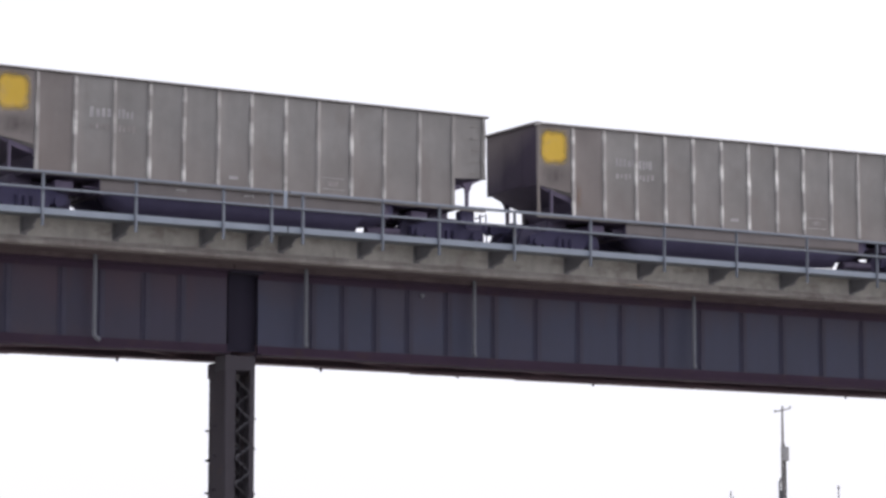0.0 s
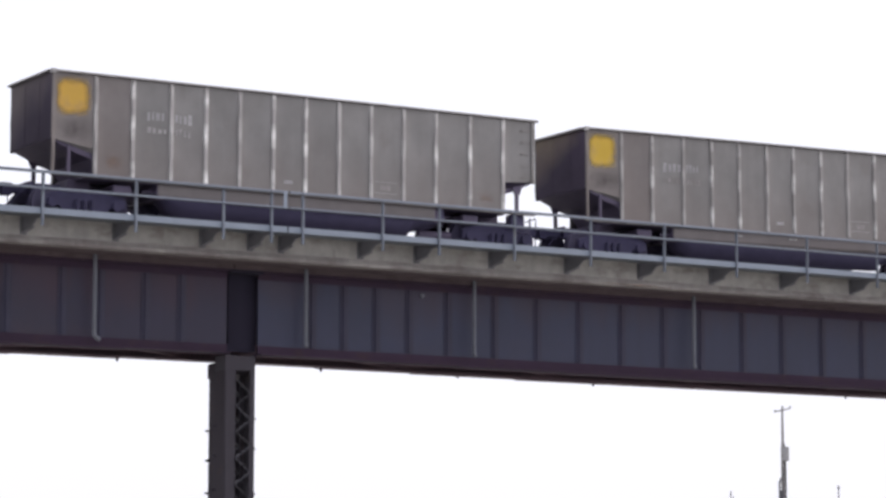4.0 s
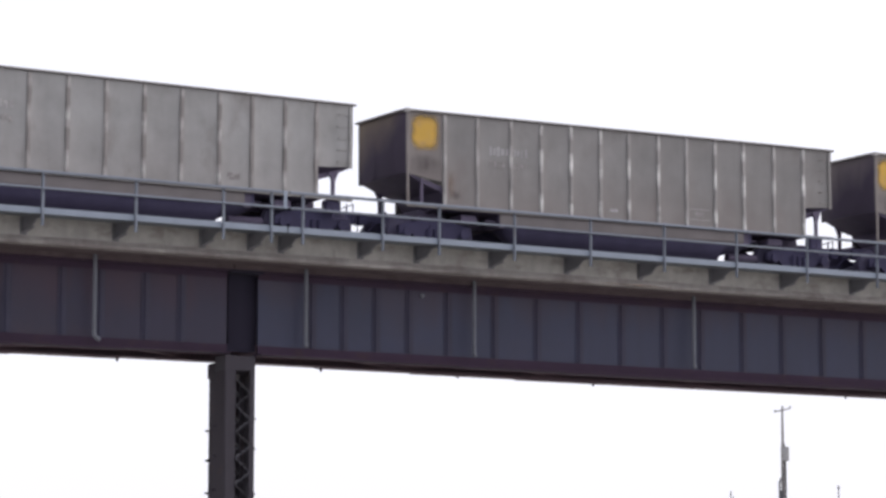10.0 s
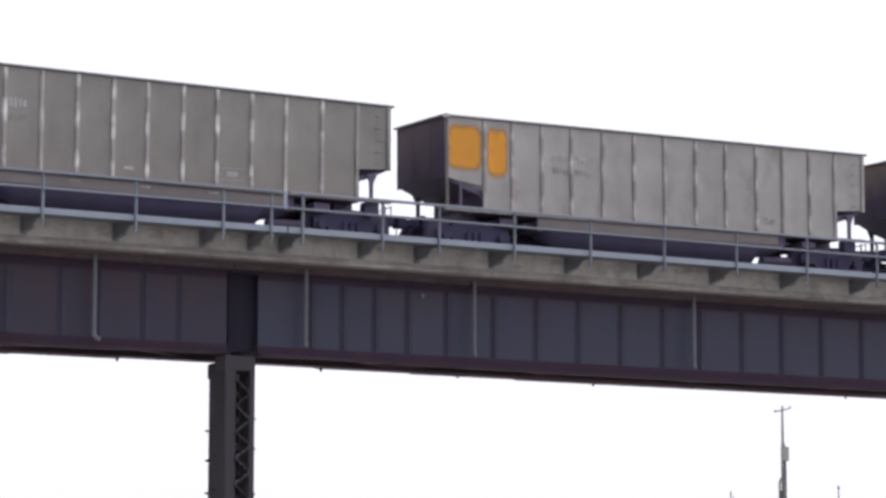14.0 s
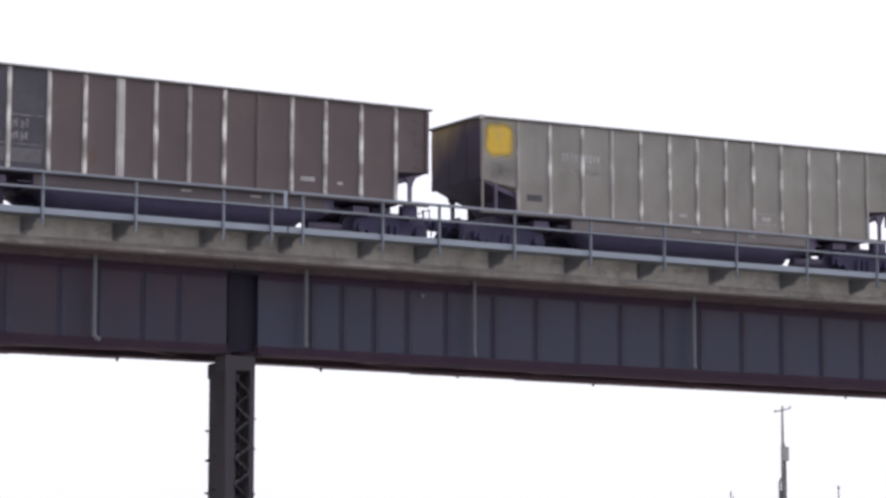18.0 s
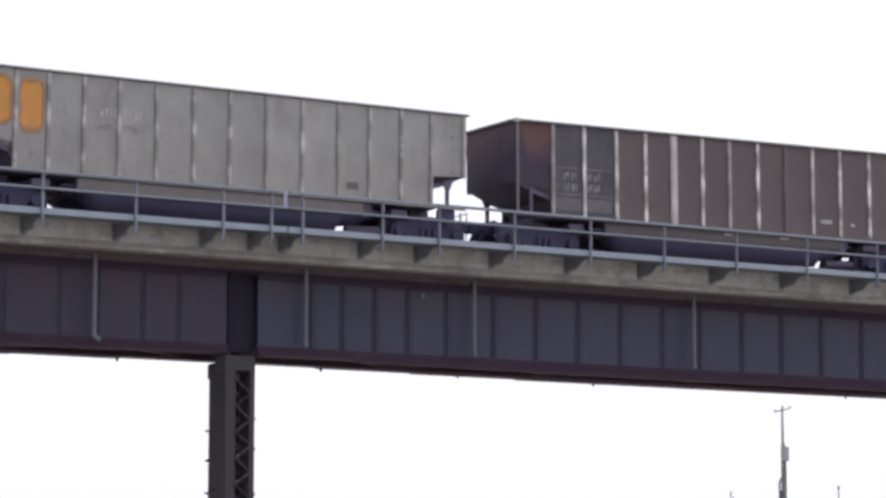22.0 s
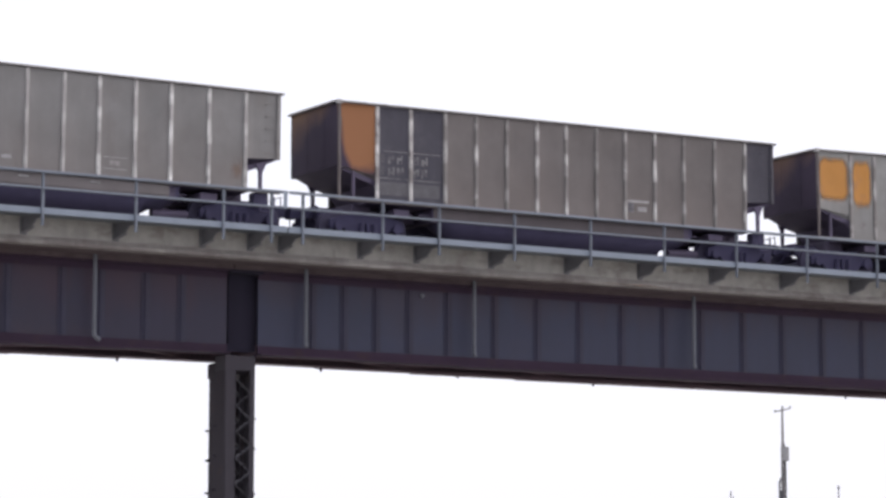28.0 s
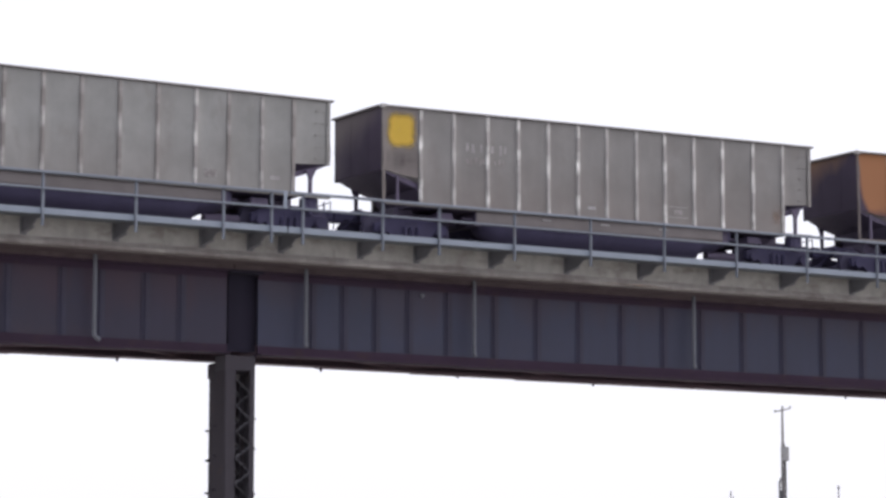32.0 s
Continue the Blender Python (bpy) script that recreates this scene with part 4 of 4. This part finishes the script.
        step = part("sill_step", shared("sill_step", lambda bm: [box(bm, u - 0.02, u + 0.02, -SIDE - 0.05, -SIDE - 0.02, 0.62, 1.02) for u in (6.65, 7.05)] + [box(bm, 6.65, 7.05, -SIDE - 0.08, -SIDE + 0.02, 0.60, 0.625)], "grime"), "grime", w, m=face)
    part("centre_sill", shared("centre_sill", lambda bm: box(bm, -6.2, 6.2, -0.2, 0.2, 0.78, 1.14, 0.01), "slope"), "slope", w)
    for u in (-6.17, 6.17):
        bg = part("bogie", shared("bogie", lambda bm: (box(bm, -0.2, 0.2, -1.08, 1.08, 0.42, 0.72, 0.03), rod(bm, (0, 0, 0.72), (0, 0, 0.8), 0.2, 12)), "bogie"), "bogie", w, "black steel bogie", pose(u, 0, 0))
        for v in (-1.0, 1.0):
            m = pose(0, v, 0) if v < 0 else pose(0, v, 0, 0, 0, 180)
            part("side_frame", shared("side_frame", side_frame, "bogie"), "bogie", bg, m=m)
            for u2 in (-0.2, 0.0, 0.2):
                part("spring", shared("spring", springs, "bogie"), "bogie", bg, m=m @ pose(u2, 0, 0))
        part("brake_beam", shared("brake_beam", lambda bm: (beam(bm, (-0.5, -0.8, 0.4), (-0.5, 0.8, 0.4), 0.08), beam(bm, (0.5, -0.8, 0.4), (0.5, 0.8, 0.4), 0.08)), "bogie"), "bogie", bg)
    axles = []
    for u in AXLES:
        ax = part("wheelset", shared("wheelset", lambda bm: rod(bm, (0, -1.05, 0), (0, 1.05, 0), 0.075, 12), "wheel"), "wheel", w, "worn steel wheelset", pose(u, 0, WHEEL_R))
        for v in (-0.755, 0.755):
            part("wheel", shared("wheel", wheel_disc, "wheel"), "wheel", ax, m=pose(0, v, 0) if v < 0 else pose(0, v, 0, 0, 0, 180))
        axles.append((ax, u))
    return w, axles


def stencil(i, seed, mat, rows=((2.68, 2.96), (2.35, 2.57)), low="greyed"):
    """Two lines of unreadable lettering across panels i and i + 1, as bars."""
    rnd = random.Random(seed)
    out = []
    for (h0, h1), m in zip(rows, (mat, low)):
        for pi, a, b in ((i, 0.38, 0.92), (i + 1, 0.12, 0.62)):
            s = a
            while s < b - 0.05:
                e = s + rnd.uniform(0.06, 0.11)
                if rnd.random() < 0.95:
                    out.append((pi, s, min(e, b), h0 + rnd.uniform(0, 0.06), h1 - rnd.uniform(0, 0.06), m))
                s = e + rnd.uniform(0.025, 0.06)
    return out


AMBER = [(0, 0.0, 1.0, 2.16, 3.62, "amber"), (1, 0.08, 0.90, 2.04, 3.60, "amber")]
DARKS = [(1, 0.06, 0.94, 2.51, 2.545, "dimmed"), (2, 0.04, 0.86, 2.51, 2.545, "dimmed"), (1, 0.06, 0.94, 1.775, 1.815, "dimmed"), (2, 0.04, 0.86, 1.775, 1.815, "dimmed")]
pick = random.Random(5)
for pi, places in ((1, (0.34, 0.60)), (2, (0.08, 0.32))):
    for s in places:
        for h0, h1 in ((2.20, 2.44), (1.87, 2.11)):
            # two upright strokes and a cross-stroke, alternately high and low
            q = h0 + pick.uniform(0.04, 0.16)
            a, b = pick.uniform(0.05, 0.09), pick.uniform(0.10, 0.14)
            DARKS += [(pi, s, s + a, h0, h1 - pick.uniform(0, 0.06), "dimmed"), (pi, s + b, s + pick.uniform(0.16, 0.20), h0 + pick.uniform(0, 0.08), h1, "dimmed"), (pi, s + a, s + b, q, q + 0.07, "dimmed")]
for h in (1.90, 1.98, 2.06, 2.23, 2.31, 2.39):
    DARKS.append((1, 0.09, 0.22 + pick.uniform(0, 0.05), h, h + 0.035, "faint"))
DARKS += [(1, 0.10, 0.92, 1.34, 1.70, "faint"), (2, 0.06, 0.84, 1.34, 1.70, "faint")]
SOOT = [(0, 0.02, 0.98, 2.00, 2.62, "soot")]


def framed(i, plate, lines="greyed", h=1.42):
    """A small dark plate inside a thin painted frame."""
    return [(i, 0.30, 0.62, h + 0.03, h + 0.17, plate), (i, 0.14, 0.80, h - 0.06, h - 0.035, lines), (i, 0.14, 0.80, h + 0.24, h + 0.262, lines)]


SPECS = {
    -1: dict(body="silver", stained=2, rib="rib_silver", end="end_grey", patches=[(0, 0.05, 0.90, 2.54, 3.67, "yellow")], marks=stencil(2, 1, "pale") + framed(9, "smudge") + [(6, 0.34, 0.62, 1.40, 1.49, "pale")], stains=SOOT + [(1, 0.02, 0.3, 1.3, 2.2, "rust")], label="dirty silver coal wagon with a yellow patch and faded lettering"),
    0: dict(body="silver", stained=2, rib="rib_soft", patches=[(0, 0.03, 0.92, 2.57, 3.68, "yellow")], marks=stencil(2, 2, "pale", low="smudge") + framed(9, "smudge") + [(6, 0.34, 0.62, 1.40, 1.49, "pale")], stains=SOOT, plates=(-1.95, 0.0), label="dirty silver coal wagon with a yellow patch at its tail end"),
    1: dict(body="silver", stained=2, rib="rib_silver", end="end_grey", patches=[(0, 0.04, 0.93, 2.58, 3.70, "gold")], marks=stencil(2, 3, "pale") + framed(9, "smudge") + [(6, 0.34, 0.62, 1.40, 1.49, "pale")], stains=SOOT + [(1, 0.25, 0.75, 1.35, 1.75, "rust"), (12, 0.25, 0.75, 1.25, 1.65, "rust")], label="dusty silver coal wagon with a yellow patch and worn lettering"),
    2: dict(body="silver", stained=1, rib="rib_soft", patches=[(0, 0.08, 0.91, 2.62, 3.72, "gold")], marks=stencil(2, 4, "pale", low="smudge") + framed(9, "smudge") + [(6, 0.34, 0.62, 1.40, 1.49, "pale")], stains=SOOT + [(1, 0.2, 0.55, 1.36, 1.66, "soot"), (1, 0.02, 0.35, 1.3, 2.2, "rust")], label="dusty silver coal wagon with a deep yellow patch"),
    3: dict(body="bright", rib="rib_dark", corner="soot_post", end="end_red", patches=AMBER, marks=stencil(3, 5, "greyed", low="smudge") + [(10, 0.28, 0.66, 1.42, 1.60, "smudge")], stains=[(0, 0.1, 0.9, 2.62, 2.78, "soot"), (2, 0.0, 0.3, 1.4, 2.2, "rust")], label="brighter aluminium coal wagon with two amber patches and dark ribs"),
    4: dict(body="drab", round=0.6, end="end_ochre", rib="rib_soft", patches=[(0, 0.08, 0.97, 2.58, 3.68, "yellow")], marks=stencil(2, 6, "pale", low="smudge") + [(1, 0.28, 0.76, 1.52, 1.70, "black"), (6, 0.34, 0.62, 1.40, 1.49, "pale")] + framed(9, "greyed"), stains=SOOT, plates=(-1.95, 0.0, 1.97), label="pale olive-silver coal wagon with a yellow patch"),
    5: dict(body="brown", skirt="skirt_brown", corner="soot_post", end="end_red", rib="rib_light", ribs={1: "rib_dark", 2: "rib_silver", 5: "rib_pale", 9: "brown"}, black=True, first="sooty_rust", marks=DARKS + [(10, 0.28, 0.70, 1.52, 1.64, "pale"), (11, 0.35, 0.5, 1.5, 1.58, "greyed")], stains=[(4, 0.02, 0.34, 1.25, 1.95, "rust")], plates=(0.0, 2.0), label="dark brown coal wagon with red-oxide and black panels"),
    6: dict(body="olive", rib="rib_dark", round=0.35, corner="soot_post", end="end_orange", patches=[(*q[:5], "tawny") for q in AMBER], marks=stencil(3, 8, "greyed", low="smudge") + [(10, 0.28, 0.66, 1.42, 1.62, "faint"), (1, 0.4, 0.6, 1.5, 1.66, "smudge")], stains=[(0, 0.1, 0.9, 2.30, 2.46, "soot")], label="pale silver coal wagon with two amber patches and dark ribs"),
    7: dict(body="warm", skirt="skirt_brown", corner="soot_post", end="end_orange", rib="rib_worn", ribs={1: "rib_light", 2: "rib_light", 3: "rib_dark"}, black=True, first="sooty_faded", last="black", marks=DARKS + [(9, 0.10, 0.80, 1.70, 1.78, "greyed"), (9, 0.10, 0.30, 1.42, 1.70, "dimmed"), (9, 0.42, 0.72, 1.46, 1.60, "greyed")], label="grey-brown coal wagon with an orange end and black panels"),
    8: dict(body="silver", stained=1, rib="rib_silver", end="end_grey", patches=[(0, 0.11, 0.94, 2.56, 3.66, "yellow")], marks=stencil(2, 10, "greyed", low="smudge") + framed(9, "smudge") + [(6, 0.34, 0.62, 1.40, 1.49, "pale")], stains=SOOT + [(12, 0.6, 0.98, 1.3, 2.0, "rust")], plates=(-1.95, 0.0, 1.97), label="clean silver coal wagon with a bright yellow patch"),
    9: dict(body="olive", rib="rib_dark", ribs={10: "rib_soft", 12: "rib_soft"}, patches=AMBER, marks=stencil(3, 11, "greyed") + [(10, 0.28, 0.66, 1.42, 1.62, "smudge"), (12, 0.3, 0.6, 1.5, 1.6, "greyed")], label="silver coal wagon with dark ribs at the tail of the train"),
}
TRAIN = [(k, *wagon(k, spec)) for k, spec in SPECS.items()]


# slight differences in height from wagon to wagon
for k, w, _ in TRAIN:
    w.scale.z = {1: 1.009, 3: 0.990, 4: 1.008, 5: 1.011, 7: 1.010, 8: 1.013}.get(k, 1.0)


# ---- poles beyond the bridge ----
def utility_pole(x, y, top, equipment):
    p = new("utility_pole")
    tagged(p, "weathered utility pole with a short crossarm and grey transformer" if equipment else "thin weathered pole with a small top bracket", "utility pole", "distant utility poles")
    p.matrix_basis = pose(x, y, 0, 0, 0, -31)
    if equipment:
        bm = B()
        rod(bm, (0, 0, -0.5), (0, 0, 12.0), 0.14, 14, 0.12)
        rod(bm, (0, 0, 12.0), (0, 0, 12.7), 0.14, 14, 0.085)
        rod(bm, (0, 0, 12.7), (0, 0, top), 0.085, 14, 0.06)
        part("pole", bm, "timber", p)
        part("crossarm", beam(B(), (-0.55, -0.12, top - 0.40), (0.55, -0.12, top - 0.16), 0.07, 0.08), "timber", p)
        for u in (-0.5, 0.02, 0.5):
            bm = B()
            z = top - 0.26 + u * 0.22
            rod(bm, (u, -0.12, z), (u, -0.12, z + 0.12), 0.035, 8)
            rod(bm, (u, -0.12, z + 0.04), (u, -0.12, z + 0.09), 0.09 if u else 0.13, 10)
            part("insulator", bm, "can", p)
        bm = B()
        rod(bm, (0.17, -0.25, 11.4), (0.17, -0.25, 12.35), 0.22, 16)
        bmesh.ops.bevel(bm, geom=[e for e in bm.edges if abs(e.verts[0].co.z - e.verts[1].co.z) < 0.01], offset=0.05, segments=2, affect="EDGES")
        tr = part("transformer", bm, "can", p, "grey transformer can")
        part("bushing", rod(B(), (0.10, -0.25, 12.35), (0.05, -0.2, 12.6), 0.035, 8), "cable", tr)
        bm = B()
        bend = [(-0.26, -0.15, 5.5), (-0.26, -0.15, 10.0), (-0.22, -0.15, 10.16), (-0.10, -0.13, 10.28), (0.0, -0.10, 10.42), (0.02, -0.08, 10.7)]
        for a, b in zip(bend, bend[1:]):
            rod(bm, a, b, 0.065, 10)
        part("riser_bend", bm, "cable", p, "bent cable riser pipe")
        part("cable_box", box(B(), -0.21, 0.02, -0.22, -0.08, 5.5, 9.45, 0.03), "cable", p, "dark cable housing")
        part("conduit", rod(B(), (0.20, -0.12, 0.0), (0.16, -0.12, 11.4), 0.05, 8), "cable", p)
    else:
        part("pole", rod(B(), (0, 0, -0.5), (0, 0, top), 0.12, 10, 0.05), "cable", p)
        if x < 155:
            part("top_bracket", beam(B(), (0.0, 0.0, top - 0.75), (0.28, 0.0, top - 0.5), 0.05), "cable", p)
        else:
            bm = B()
            rod(bm, (0, 0, top - 0.12), (0, 0, top + 0.08), 0.10, 10, 0.04)
            rod(bm, (0, 0, top - 0.42), (0, 0, top - 0.12), 0.05, 10, 0.10)
            part("lamp_head", bm, "cable", p)
    return p


utility_pole(115.5, 150.0, 15.05, True)
utility_pole(148.3, 200.0, 11.95, False)
utility_pole(160.15, 200.0, 12.65, False)


# play in the couplers
SLACK = {-1: -0.08, 0: -0.07, 1: -0.08, 2: -0.03, 3: 0.0, 4: -0.03, 5: 0.0, 6: 0.06, 7: 0.16, 8: 0.13, 9: 0.23}


def motions():
    halves = sorted([i / 2 for i in range(0, 65)] + [1.2, 1.3, 18.2, 18.3])
    tenths = [i / 10 for i in range(0, 321)]
    for k, w, axles in TRAIN:
        rows = []
        for t in halves:
            c = run(t) - 16.18 * k + SLACK.get(k, 0.0)
            x, y, th = along(c)
            za, zb = sag(c - 6.17), sag(c + 6.17)
            rows.append((t, pose(x, y, RAIL_Z + (za + zb) / 2, 0, -math.degrees((zb - za) / 12.34), math.degrees(th))))
        walk(w, rows)
        for ax, u in axles:
            walk(ax, [(t, pose(u, 0, WHEEL_R, 0, math.degrees((run(t) - run(0)) / WHEEL_R) % 360, 0)) for t in tenths])


motions()
